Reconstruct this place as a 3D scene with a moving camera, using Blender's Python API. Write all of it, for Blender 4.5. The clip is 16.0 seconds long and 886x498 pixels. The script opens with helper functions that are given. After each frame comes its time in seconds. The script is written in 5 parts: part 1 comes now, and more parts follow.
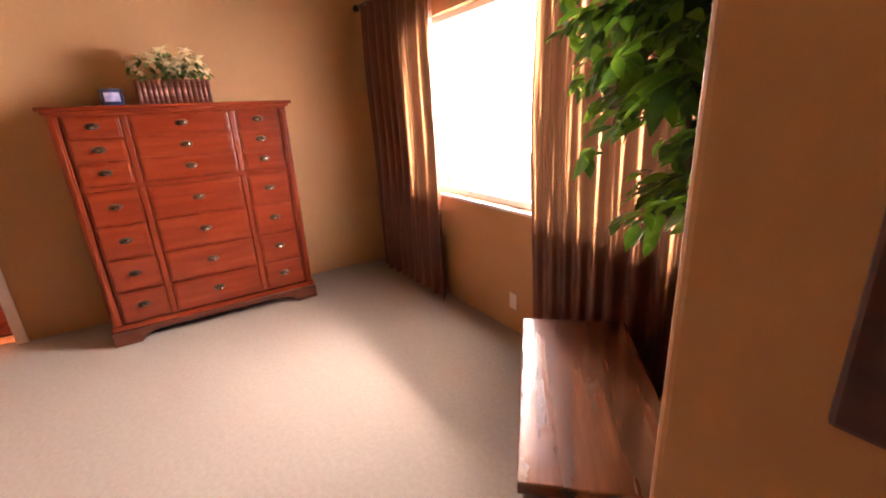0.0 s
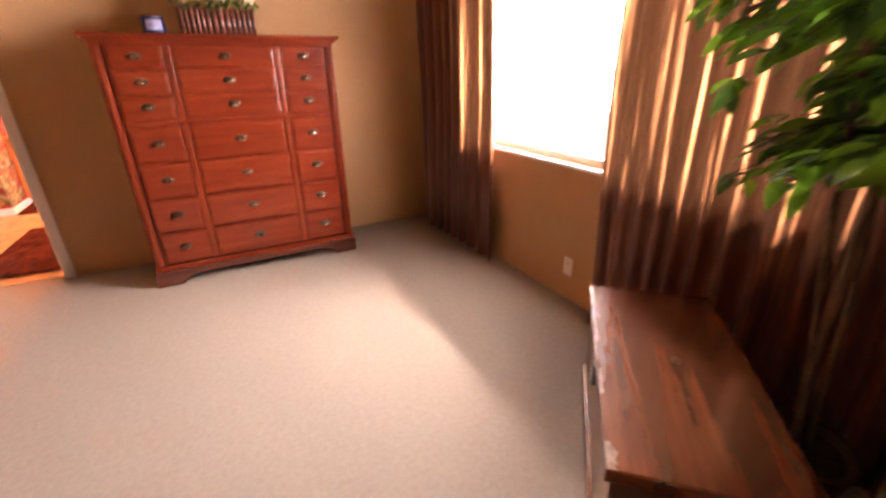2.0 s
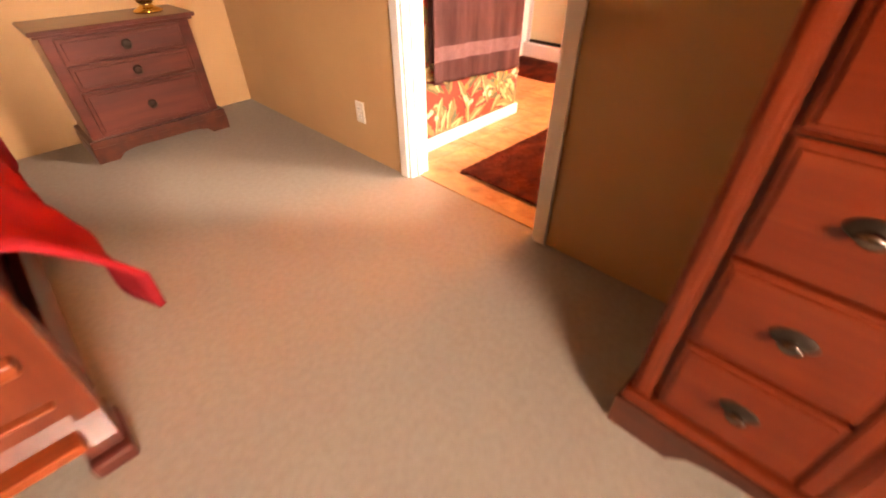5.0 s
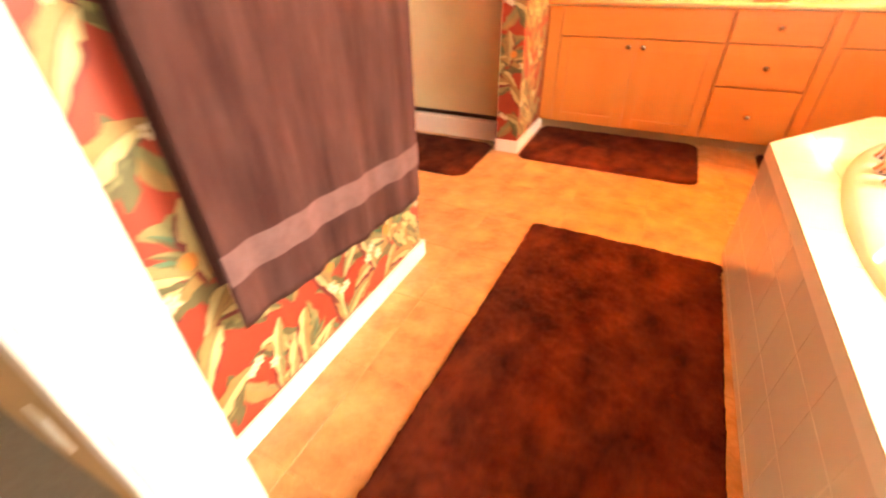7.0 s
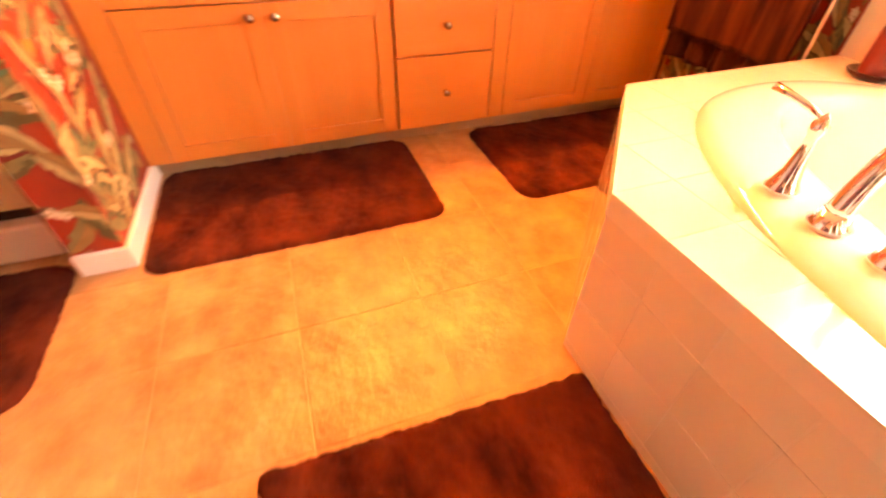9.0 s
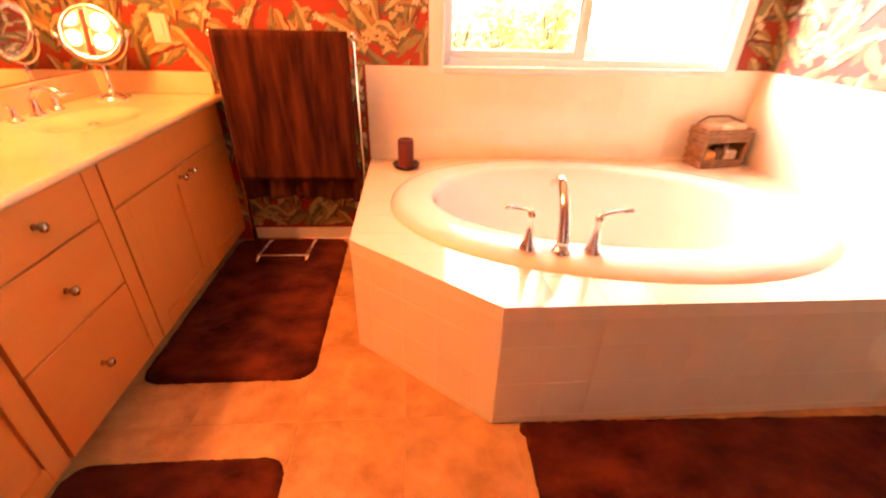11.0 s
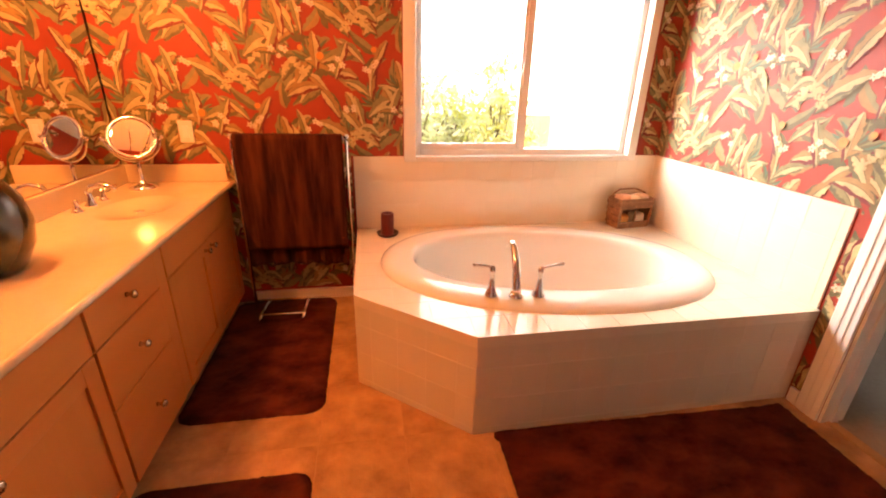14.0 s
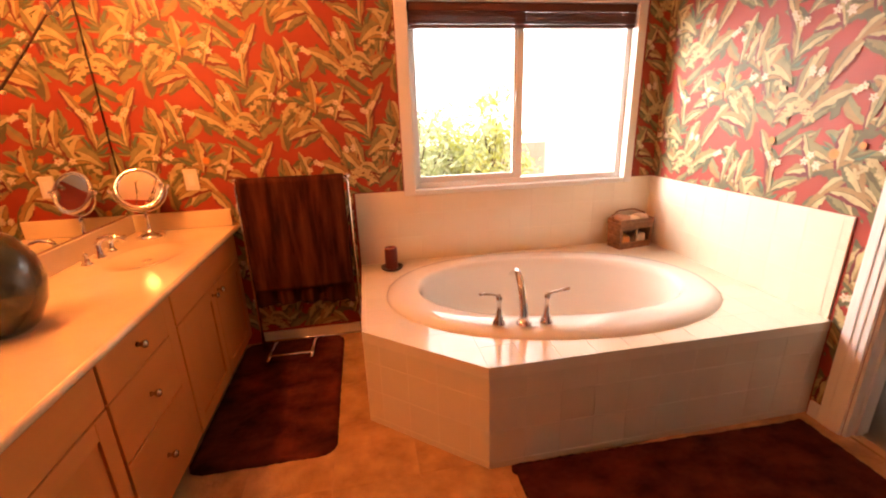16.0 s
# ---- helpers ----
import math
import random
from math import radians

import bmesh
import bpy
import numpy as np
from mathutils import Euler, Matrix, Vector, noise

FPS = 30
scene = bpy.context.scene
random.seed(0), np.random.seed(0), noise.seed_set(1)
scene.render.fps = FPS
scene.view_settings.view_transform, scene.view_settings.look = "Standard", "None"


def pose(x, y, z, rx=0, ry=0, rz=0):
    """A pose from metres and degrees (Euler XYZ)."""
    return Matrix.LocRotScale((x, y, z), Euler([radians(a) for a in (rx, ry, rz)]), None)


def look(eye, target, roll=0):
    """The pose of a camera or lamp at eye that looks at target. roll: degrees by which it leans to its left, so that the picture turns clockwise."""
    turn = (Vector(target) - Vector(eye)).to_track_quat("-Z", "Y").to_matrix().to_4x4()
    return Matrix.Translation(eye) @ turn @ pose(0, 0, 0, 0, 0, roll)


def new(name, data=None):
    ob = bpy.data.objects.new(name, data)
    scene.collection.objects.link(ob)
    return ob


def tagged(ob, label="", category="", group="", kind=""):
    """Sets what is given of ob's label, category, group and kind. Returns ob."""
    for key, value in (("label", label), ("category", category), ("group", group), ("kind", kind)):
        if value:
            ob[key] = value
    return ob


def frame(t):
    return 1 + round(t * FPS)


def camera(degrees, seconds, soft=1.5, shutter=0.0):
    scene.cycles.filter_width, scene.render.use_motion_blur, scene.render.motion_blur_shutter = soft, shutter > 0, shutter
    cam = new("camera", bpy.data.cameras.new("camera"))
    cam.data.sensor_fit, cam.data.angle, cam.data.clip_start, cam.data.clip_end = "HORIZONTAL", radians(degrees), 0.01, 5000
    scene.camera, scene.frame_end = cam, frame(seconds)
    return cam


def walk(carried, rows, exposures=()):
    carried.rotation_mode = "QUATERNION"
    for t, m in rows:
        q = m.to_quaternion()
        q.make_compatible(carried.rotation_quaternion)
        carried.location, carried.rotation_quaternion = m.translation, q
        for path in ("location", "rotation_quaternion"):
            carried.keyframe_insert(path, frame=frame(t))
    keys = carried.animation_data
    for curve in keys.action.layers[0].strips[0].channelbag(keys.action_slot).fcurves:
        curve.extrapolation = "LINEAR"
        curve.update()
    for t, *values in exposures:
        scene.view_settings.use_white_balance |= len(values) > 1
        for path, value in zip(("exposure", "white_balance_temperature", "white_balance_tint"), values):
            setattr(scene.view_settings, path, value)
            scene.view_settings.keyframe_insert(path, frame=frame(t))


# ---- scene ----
cam = camera(92.6, 16.0, 2.0, 0.5)
EXPOSURES = ((0, 1.08, 7100, 34), (2.0, 1.10, 7100, 34), (2.5, 1.05, 7100, 34), (3.7, 1.02, 7300, 33), (5.8, 0.98, 9900, 32), (6.6, 0.88, 9700, 25), (7.0, 0.82, 8500, 10), (8.5, 0.86, 8700, 17), (9.5, 0.66, 8900, 30), (10.2, 0.42, 8300, 36), (12.3, -0.70, 6800, 13), (14.5, -0.86, 6800, 13), (15.4, -0.92, 6600, 12), (16, -1.17, 6700, 13))
PATH = [
    (0, (4.06, 2.044, 1.465), (2.434, 3.033, 0.852), -3.1),
    (0.5, (4.062, 2.044, 1.459), (2.437, 3.033, 0.843), -2.5),
    (1, (4.045, 2.036, 1.464), (2.42, 3.025, 0.849), -2.8),
    (1.5, (4.011, 2.021, 1.457), (2.393, 3.018, 0.836), -2.1),
    (2, (3.845, 1.991, 1.373), (2.206, 2.837, 0.6), -1.2),
    (2.5, (3.502, 2.022, 1.308), (1.77, 2.511, 0.435), -2.7),
    (3, (3.097, 2.024, 1.224), (1.377, 2.164, 0.212), -0.3),
    (3.5, (2.641, 1.994, 1.186), (0.978, 1.697, 0.115), 0.3),
    (3.7, (2.464, 1.978, 1.16), (0.857, 1.46, 0.087), 0.1),
    (5.8, (0.734, 1.115, 1.107), (-0.307, -0.076, -0.117), -2.5),
    (6.2, (0.491, 0.893, 1.127), (-0.673, -0.294, 0.016), -3.9),
    (6.6, (0.284, 0.716, 1.094), (-1.027, -0.342, 0.015), -2.3),
    (7, (0.09, 0.564, 1.035), (-1.37, -0.178, -0.112), -1.7),
    (7.4, (-0.128, 0.453, 0.979), (-1.669, -0.024, -0.203), -1.6),
    (7.5, (-0.174, 0.452, 0.986), (-1.714, 0.021, -0.216), -2.7),
    (8, (-0.49, 0.389, 0.972), (-2.054, 0.343, -0.274), -2.1),
    (8.5, (-0.796, 0.386, 0.952), (-2.309, 0.721, -0.312), 0.6),
    (9, (-1.135, 0.41, 0.921), (-2.536, 0.94, -0.403), 1.1),
    (9.5, (-1.415, 0.414, 0.954), (-2.447, 1.504, -0.368), 4.1),
    (10, (-1.66, 0.411, 0.997), (-2.245, 1.872, -0.237), 0.9),
    (10.2, (-1.725, 0.367, 1.024), (-2.098, 1.93, -0.167), 1.9),
    (12.3, (-1.986, -0.34, 1.352), (-1.664, 1.481, 0.591), 0.2),
    (12.5, (-1.992, -0.348, 1.353), (-1.668, 1.479, 0.607), 0.6),
    (13, (-2.014, -0.347, 1.356), (-1.661, 1.471, 0.599), 1.2),
    (13.5, (-2.019, -0.349, 1.359), (-1.675, 1.475, 0.615), 1.5),
    (14, (-2.033, -0.348, 1.36), (-1.699, 1.479, 0.619), 1.5),
    (14.5, (-2.033, -0.351, 1.356), (-1.703, 1.482, 0.625), 1.2),
    (15, (-2.044, -0.353, 1.367), (-1.723, 1.501, 0.687), 0.6),
    (15.5, (-2.048, -0.358, 1.389), (-1.761, 1.52, 0.764), 0.0),
    (16, (-2.043, -0.358, 1.378), (-1.712, 1.517, 0.765), -1.9),
]
walk(cam, [(t, look(eye, target, roll)) for t, eye, target, roll in PATH], EXPOSURES)

# ---- light ----
world = bpy.data.worlds.new("sky")
scene.world = world
world.use_nodes = True
wn = world.node_tree.nodes
sky = wn.new("ShaderNodeTexSky")
sky.sky_type = "NISHITA"
sky.sun_disc = False
sky.sun_elevation = radians(50)
sky.sun_rotation = radians(200)
world.node_tree.links.new(sky.outputs[0], wn["Background"].inputs[0])
wn["Background"].inputs[1].default_value = 0.15

sun_data = bpy.data.lights.new("sun", "SUN")
sun_data.energy, sun_data.angle, sun_data.color = 4.0, radians(0.5), (1.0, 0.95, 0.86)
sun = new("sun", sun_data)
sun.matrix_world = look((2, -6, 12), (0, 0, 0))


def area_lamp(name, eye, target, w, h, watts, color):
    d = bpy.data.lights.new(name, "AREA")
    d.shape, d.size, d.size_y, d.energy, d.color = "RECTANGLE", w, h, watts, color
    ob = new(name, d)
    ob.matrix_world = look(eye, target)
    return ob


# Area lamp in place of the bright white sky outside both windows.
area_lamp("window_haze_lamp", (4.5, 6.1, 1.95), (4.5, 3.0, 1.95), 19.0, 2.1, 3200, (1.0, 0.97, 0.95))
# Extra warm strip lamp by the eave edge, added for the carpet's light pool.
area_lamp("bedroom_carpet_fill_lamp", (1.5, 5.33, 2.44), (1.6, 2.7, 0.0), 3.6, 0.30, 430, (1.0, 0.91, 0.80))
# Added lamp for the higher sky, which the glossy tub deck mirrors.
area_lamp("bath_upper_sky_lamp", (-1.1, 6.1, 3.86), (-1.1, 3.0, 2.6), 4.5, 1.7, 460, (1.0, 0.97, 0.95))
# Unseen lamp outside, added to brighten the wall right of the tub.
area_lamp("bath_side_wall_fill_lamp", (-2.55, 3.35, 1.95), (-0.15, 1.45, 1.25), 1.0, 1.3, 500, (1.0, 0.96, 0.92))


# ---- materials ----
def nodes_of(name):
    m = bpy.data.materials.new(name)
    m.use_nodes = True
    t = m.node_tree
    return m, t, t.nodes["Principled BSDF"]


def coords(t, scale=(1, 1, 1)):
    tc = t.nodes.new("ShaderNodeTexCoord")
    mp = t.nodes.new("ShaderNodeMapping")
    mp.inputs["Scale"].default_value = scale
    t.links.new(tc.outputs["Object"], mp.inputs["Vector"])
    return mp.outputs[0]


def noise_node(t, vec, scale, detail=4.0, rough=0.55):
    n = t.nodes.new("ShaderNodeTexNoise")
    n.inputs["Scale"].default_value, n.inputs["Detail"].default_value, n.inputs["Roughness"].default_value = scale, detail, rough
    t.links.new(vec, n.inputs["Vector"])
    return n.outputs[0]


def ramp(t, fac, stops):
    r = t.nodes.new("ShaderNodeValToRGB")
    e = r.color_ramp.elements
    while len(e) < len(stops):
        e.new(0.5)
    for i, (p, c) in enumerate(stops):
        e[i].position, e[i].color = p, (*c, 1)
    t.links.new(fac, r.inputs[0])
    return r.outputs[0]


def bump(t, b, height, strength, distance=0.01):
    n = t.nodes.new("ShaderNodeBump")
    n.inputs["Strength"].default_value, n.inputs["Distance"].default_value = strength, distance
    t.links.new(height, n.inputs["Height"])
    t.links.new(n.outputs[0], b.inputs["Normal"])


def mottled(name, c1, c2, rough=0.6, scale=3.0, fine=60.0, relief=0.1, metal=0.0, stretch=(1, 1, 1), lo=0.35, hi=0.65, coat=0.0, spec=0.5, random_tone=0.0):
    m, t, b = nodes_of(name)
    v = coords(t, stretch)
    if random_tone:                                        # each piece takes its own stretch of the grain
        oi = t.nodes.new("ShaderNodeObjectInfo")
        far = t.nodes.new("ShaderNodeMath")
        far.operation = "MULTIPLY"
        far.inputs[1].default_value = 40.0
        t.links.new(oi.outputs["Random"], far.inputs[0])
        t.links.new(far.outputs[0], v.node.inputs["Location"])
    col = ramp(t, noise_node(t, v, scale, 6), [(lo, c1), (hi, c2)])
    if random_tone:
        hs = t.nodes.new("ShaderNodeHueSaturation")
        mr = t.nodes.new("ShaderNodeMapRange")
        mr.inputs["To Min"].default_value, mr.inputs["To Max"].default_value = 1 - random_tone, 1 + random_tone
        t.links.new(oi.outputs["Random"], mr.inputs["Value"])
        t.links.new(mr.outputs[0], hs.inputs["Value"])
        t.links.new(col, hs.inputs["Color"])
        col = hs.outputs[0]
    t.links.new(col, b.inputs["Base Color"])
    b.inputs["Roughness"].default_value, b.inputs["Metallic"].default_value = rough, metal
    b.inputs["Coat Weight"].default_value = coat
    b.inputs["Specular IOR Level"].default_value = spec
    if relief:
        bump(t, b, noise_node(t, v, fine, 3), relief)
    return m


def timber(name, dark, mid, light, axis, rough=0.3, size=3.0, coat=0.3, relief=0.05, spec=0.5):
    m, t, b = nodes_of(name)
    st = [9, 9, 9]
    st[axis] = 0.8
    v = coords(t, tuple(s * size / 3 for s in st))
    n1 = noise_node(t, v, 1.6, 8, 0.62)
    col = ramp(t, n1, [(0.3, dark), (0.52, mid), (0.72, light)])
    t.links.new(col, b.inputs["Base Color"])
    b.inputs["Roughness"].default_value = rough
    b.inputs["Coat Weight"].default_value, b.inputs["Coat Roughness"].default_value = coat, 0.15
    b.inputs["Specular IOR Level"].default_value = spec
    bump(t, b, n1, relief)
    return m


def cloth(name, c1, c2, scale, sheer=0.0, rough=0.9, stretch=(1, 1, 1), relief=0.3, fine=400.0):
    m, t, b = nodes_of(name)
    v = coords(t, stretch)
    col = ramp(t, noise_node(t, v, scale, 6, 0.6), [(0.36, c1), (0.66, c2)])
    t.links.new(col, b.inputs["Base Color"])
    b.inputs["Roughness"].default_value = rough
    b.inputs["Specular IOR Level"].default_value = 0.5 if rough < 0.6 else 0.06
    b.inputs["Sheen Weight"].default_value = 0.0
    bump(t, b, noise_node(t, v, fine, 2), relief, 0.004)
    if sheer:
        tr = t.nodes.new("ShaderNodeBsdfTranslucent")
        t.links.new(col, tr.inputs[0])
        mx = t.nodes.new("ShaderNodeMixShader")
        mx.inputs[0].default_value = sheer
        t.links.new(b.outputs[0], mx.inputs[1])
        t.links.new(tr.outputs[0], mx.inputs[2])
        t.links.new(mx.outputs[0], t.nodes["Material Output"].inputs[0])
    return m


def plain(name, c, rough=0.4, metal=0.0, emit=0.0, emit_color=(1, 1, 1)):
    m, t, b = nodes_of(name)
    b.inputs["Base Color"].default_value = (*c, 1)
    b.inputs["Roughness"].default_value, b.inputs["Metallic"].default_value = rough, metal
    if emit:
        b.inputs["Emission Color"].default_value = (*emit_color, 1)
        b.inputs["Emission Strength"].default_value = emit
    return m


def clear(name, tint=(1, 1, 1), rough=0.0):
    m, t, b = nodes_of(name)
    b.inputs["Base Color"].default_value = (*tint, 1)
    b.inputs["Transmission Weight"].default_value, b.inputs["Roughness"].default_value, b.inputs["IOR"].default_value = 1.0, rough, 1.45
    return m


M_wall = mottled("tan_wall_paint", (0.46, 0.278, 0.126), (0.50, 0.304, 0.140), 0.75, 1.5, 120, 0.06)
M_ceiling = mottled("ceiling_paint", (0.72, 0.63, 0.49), (0.76, 0.67, 0.53), 0.9, 2, 90, 0.1)
M_white = mottled("white_trim_paint", (0.74, 0.72, 0.68), (0.8, 0.78, 0.74), 0.35, 4, 80, 0.02)
M_carpet = mottled("beige_cut_pile_carpet", (0.345, 0.305, 0.248), (0.392, 0.349, 0.287), 0.95, 42.0, 260, 1.0, lo=0.3, hi=0.7, spec=0.1)
M_cherry = timber("cherry_wood_across", (0.096, 0.0125, 0.004), (0.124, 0.0178, 0.0055), (0.158, 0.026, 0.0083), 1, 0.26, coat=0.14, spec=0.28)
M_cherry_up = timber("cherry_wood_upright", (0.085, 0.011, 0.004), (0.126, 0.019, 0.006), (0.17, 0.029, 0.0095), 2, 0.26, coat=0.14, spec=0.28)
M_cherry_x = timber("cherry_wood_long", (0.10, 0.017, 0.006), (0.21, 0.042, 0.013), (0.30, 0.07, 0.02), 0, 0.28, coat=0.14, spec=0.28)
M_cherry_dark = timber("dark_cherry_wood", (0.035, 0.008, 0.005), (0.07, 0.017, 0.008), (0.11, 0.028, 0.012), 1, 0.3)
M_chest = timber("worn_chest_wood", (0.025, 0.006, 0.004), (0.138, 0.038, 0.0125), (0.32, 0.105, 0.034), 0, 0.24, 1.3, 1.0, 0.10, 0.8)
M_bedwood = timber("sleigh_bed_cherry", (0.06, 0.011, 0.005), (0.12, 0.023, 0.009), (0.18, 0.038, 0.014), 2, 0.3, coat=0.1, spec=0.28)
M_mahogany = timber("dark_mahogany", (0.04, 0.008, 0.005), (0.08, 0.016, 0.010), (0.12, 0.027, 0.016), 0, 0.3)
M_bronze = plain("dark_bronze", (0.05, 0.036, 0.026), 0.35, 0.8)
M_nickel = plain("brushed_nickel", (0.56, 0.51, 0.44), 0.26, 1.0)
M_chrome = plain("chrome", (0.85, 0.85, 0.86), 0.06, 1.0)
M_brass = plain("polished_brass", (0.75, 0.5, 0.16), 0.15, 1.0)
M_iron = plain("dark_curtain_rod_metal", (0.03, 0.02, 0.015), 0.4, 0.8)
M_curtain = cloth("brown_satin_curtain", (0.085, 0.022, 0.010), (0.15, 0.044, 0.018), 3.0, 0.08, 0.36, (1, 1, 0.3), 0.1)


def fold_light_bands(m, lo, hi, glow):
    """Puts bright light streaks between folds into the cloth: noise bands pass more light."""
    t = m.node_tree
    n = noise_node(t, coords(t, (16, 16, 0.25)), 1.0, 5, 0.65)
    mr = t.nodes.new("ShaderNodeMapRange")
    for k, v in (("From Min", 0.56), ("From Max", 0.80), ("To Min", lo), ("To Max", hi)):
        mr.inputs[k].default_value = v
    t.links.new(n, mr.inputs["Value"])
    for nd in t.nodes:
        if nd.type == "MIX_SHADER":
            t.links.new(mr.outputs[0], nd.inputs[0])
        # Backlight tint, brighter and more orange than the cloth's own colour.
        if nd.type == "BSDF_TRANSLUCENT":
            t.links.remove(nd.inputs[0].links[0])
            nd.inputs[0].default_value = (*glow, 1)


fold_light_bands(M_curtain, 0.007, 0.80, (0.60, 0.27, 0.115))
M_plate = plain("white_plastic_plate", (0.72, 0.68, 0.6), 0.35)
M_slot = plain("dark_plastic_slot", (0.03, 0.03, 0.03), 0.5)
M_glass = clear("window_glass")
M_red = cloth("red_quilt_fabric", (0.20, 0.010, 0.014), (0.29, 0.017, 0.021), 6)
M_sheet = cloth("white_mattress_fabric", (0.55, 0.52, 0.46), (0.65, 0.62, 0.56), 6)
M_tile = mottled("tan_stone_floor_tile", (0.27, 0.132, 0.052), (0.54, 0.32, 0.145), 0.36, 8, 15, 1.0, lo=0.29, hi=0.71, random_tone=0.035)
M_grout = mottled("tan_grout", (0.40, 0.235, 0.108), (0.45, 0.275, 0.13), 0.9, 20, 200, 0.2)
M_tubtile = mottled("cream_glazed_tile", (0.78, 0.69, 0.54), (0.82, 0.74, 0.60), 0.12, 2, 30, 0.01, random_tone=0.008, coat=0.5)
M_splashgrout = mottled("cream_grout", (0.77, 0.68, 0.54), (0.80, 0.72, 0.58), 0.5, 20, 200, 0.05)
M_tubgrout = mottled("white_grout", (0.78, 0.72, 0.60), (0.82, 0.76, 0.65), 0.8, 20, 200, 0.1)
M_acrylic = mottled("glossy_cream_acrylic", (0.79, 0.75, 0.68), (0.81, 0.77, 0.70), 0.10, 2, 20, 0.0, coat=0.5)
M_counter = mottled("cream_cultured_marble", (0.76, 0.60, 0.365), (0.81, 0.665, 0.435), 0.1, 4, 30, 0.0, coat=0.4)
M_maple = timber("honey_maple_upright", (0.58, 0.205, 0.046), (0.61, 0.224, 0.054), (0.64, 0.245, 0.062), 2, 0.35, 2.2, 0.15, 0.02)
M_maple_y = timber("honey_maple_across", (0.58, 0.205, 0.046), (0.61, 0.224, 0.054), (0.64, 0.245, 0.062), 1, 0.35, 2.2, 0.15, 0.02)
M_toe = mottled("tan_toe_kick", (0.36, 0.25, 0.15), (0.42, 0.30, 0.19), 0.7)
M_mirror = plain("mirror_silver", (0.9, 0.9, 0.88), 0.01, 1.0)
M_rug = cloth("dark_brown_shag_pile", (0.026, 0.0062, 0.0042), (0.098, 0.022, 0.0125), 5.0, 0.0, 0.95, (1, 1.7, 1), 0.8, 260)
# Upright pale streaks put the light on the towel's folds into its colour.
M_towel = cloth("mauve_brown_terry_towel", (0.040, 0.0165, 0.0155), (0.086, 0.038, 0.034), 9, 0.0, 0.95, (1.4, 1.4, 0.2), 0.8, 500)
M_towel_band = cloth("towel_woven_band", (0.112, 0.062, 0.060), (0.142, 0.080, 0.077), 30, 0.0, 0.7, (1, 1, 1), 0.3, 700)
# Redder upright streaks put fold highlights into the dark towel's colour too.
M_towel_dark = cloth("dark_brown_towel", (0.022, 0.006, 0.004), (0.085, 0.022, 0.012), 11, 0.0, 0.9, (2.2, 1, 0.25), 0.6, 500)
M_frost = mottled("obscure_shower_glass", (0.58, 0.54, 0.34), (0.66, 0.615, 0.40), 0.45, 3, 60, 0.25, spec=0.2)
M_candle = mottled("burgundy_candle_wax", (0.10, 0.012, 0.014), (0.13, 0.018, 0.02), 0.4, 10, 50, 0.03)
M_vase = mottled("dark_green_glazed_vase", (0.022, 0.026, 0.016), (0.05, 0.05, 0.03), 0.25, 6, 60, 0.1, coat=0.5)
M_wicker = mottled("brown_woven_basket", (0.16, 0.07, 0.03), (0.30, 0.15, 0.065), 0.7, 30, 120, 0.4)
M_leaf1 = cloth("ficus_leaf_dark", (0.038, 0.105, 0.018), (0.075, 0.17, 0.030), 8, 0.5, 0.35, (1, 1, 1), 0.1)
M_leaf2 = cloth("ficus_leaf_light", (0.10, 0.27, 0.020), (0.22, 0.43, 0.040), 8, 0.6, 0.35, (1, 1, 1), 0.1)
M_bark = mottled("ficus_bark", (0.09, 0.055, 0.03), (0.16, 0.10, 0.06), 0.85, 12, 80, 0.6)
M_soil = mottled("moss_and_soil", (0.03, 0.022, 0.012), (0.06, 0.045, 0.02), 0.95, 20, 80, 0.6)
M_petal = cloth("cream_silk_petal", (0.78, 0.66, 0.38), (0.85, 0.77, 0.52), 10, 0.25, 0.7)
M_paper_red = mottled("wallpaper_red_ground", (0.235, 0.023, 0.0095), (0.30, 0.034, 0.0135), 0.6, 5, 90, 0.04)
PRINT = [mottled("wallpaper_" + n, c, tuple(min(1, k * 1.45) for k in c), 0.6, 22, 90, 0.03, lo=0.3, hi=0.7) for n, c in (
    ("dark_red", (0.11, 0.012, 0.010)), ("cream", (0.355, 0.285, 0.135)), ("gold", (0.225, 0.138, 0.048)), ("sage", (0.160, 0.142, 0.058)),
    ("dark_green", (0.080, 0.072, 0.028)), ("teal", (0.055, 0.115, 0.065)), ("white", (0.50, 0.43, 0.30)), ("orange", (0.46, 0.165, 0.032)))]


# ---- building helpers ----
def mesh_of(name, bm, materials, smooth=False):
    me = bpy.data.meshes.new(name)
    bmesh.ops.recalc_face_normals(bm, faces=bm.faces)
    bm.to_mesh(me)
    bm.free()
    for m in materials if isinstance(materials, (list, tuple)) else [materials]:
        me.materials.append(m)
    if smooth:
        me.polygons.foreach_set("use_smooth", [True] * len(me.polygons))
    return me


def part(name, bm, material, parent, label="", smooth=False):
    ob = new(name, mesh_of(name, bm, material, smooth))
    ob.parent = parent
    return tagged(ob, label)


def thing(name, label, category, at=(0, 0, 0), rz=0, group="", kind=""):
    ob = new(name)
    ob.empty_display_size = 0.1
    ob.matrix_world = pose(*at, 0, 0, rz)
    return tagged(ob, label, category, group, kind)


def solid(name, bm, material, label, category, at=(0, 0, 0), rz=0, group="", kind="", smooth=False):
    ob = new(name, mesh_of(name, bm, material, smooth))
    ob.matrix_world = pose(*at, 0, 0, rz)
    return tagged(ob, label, category, group, kind)


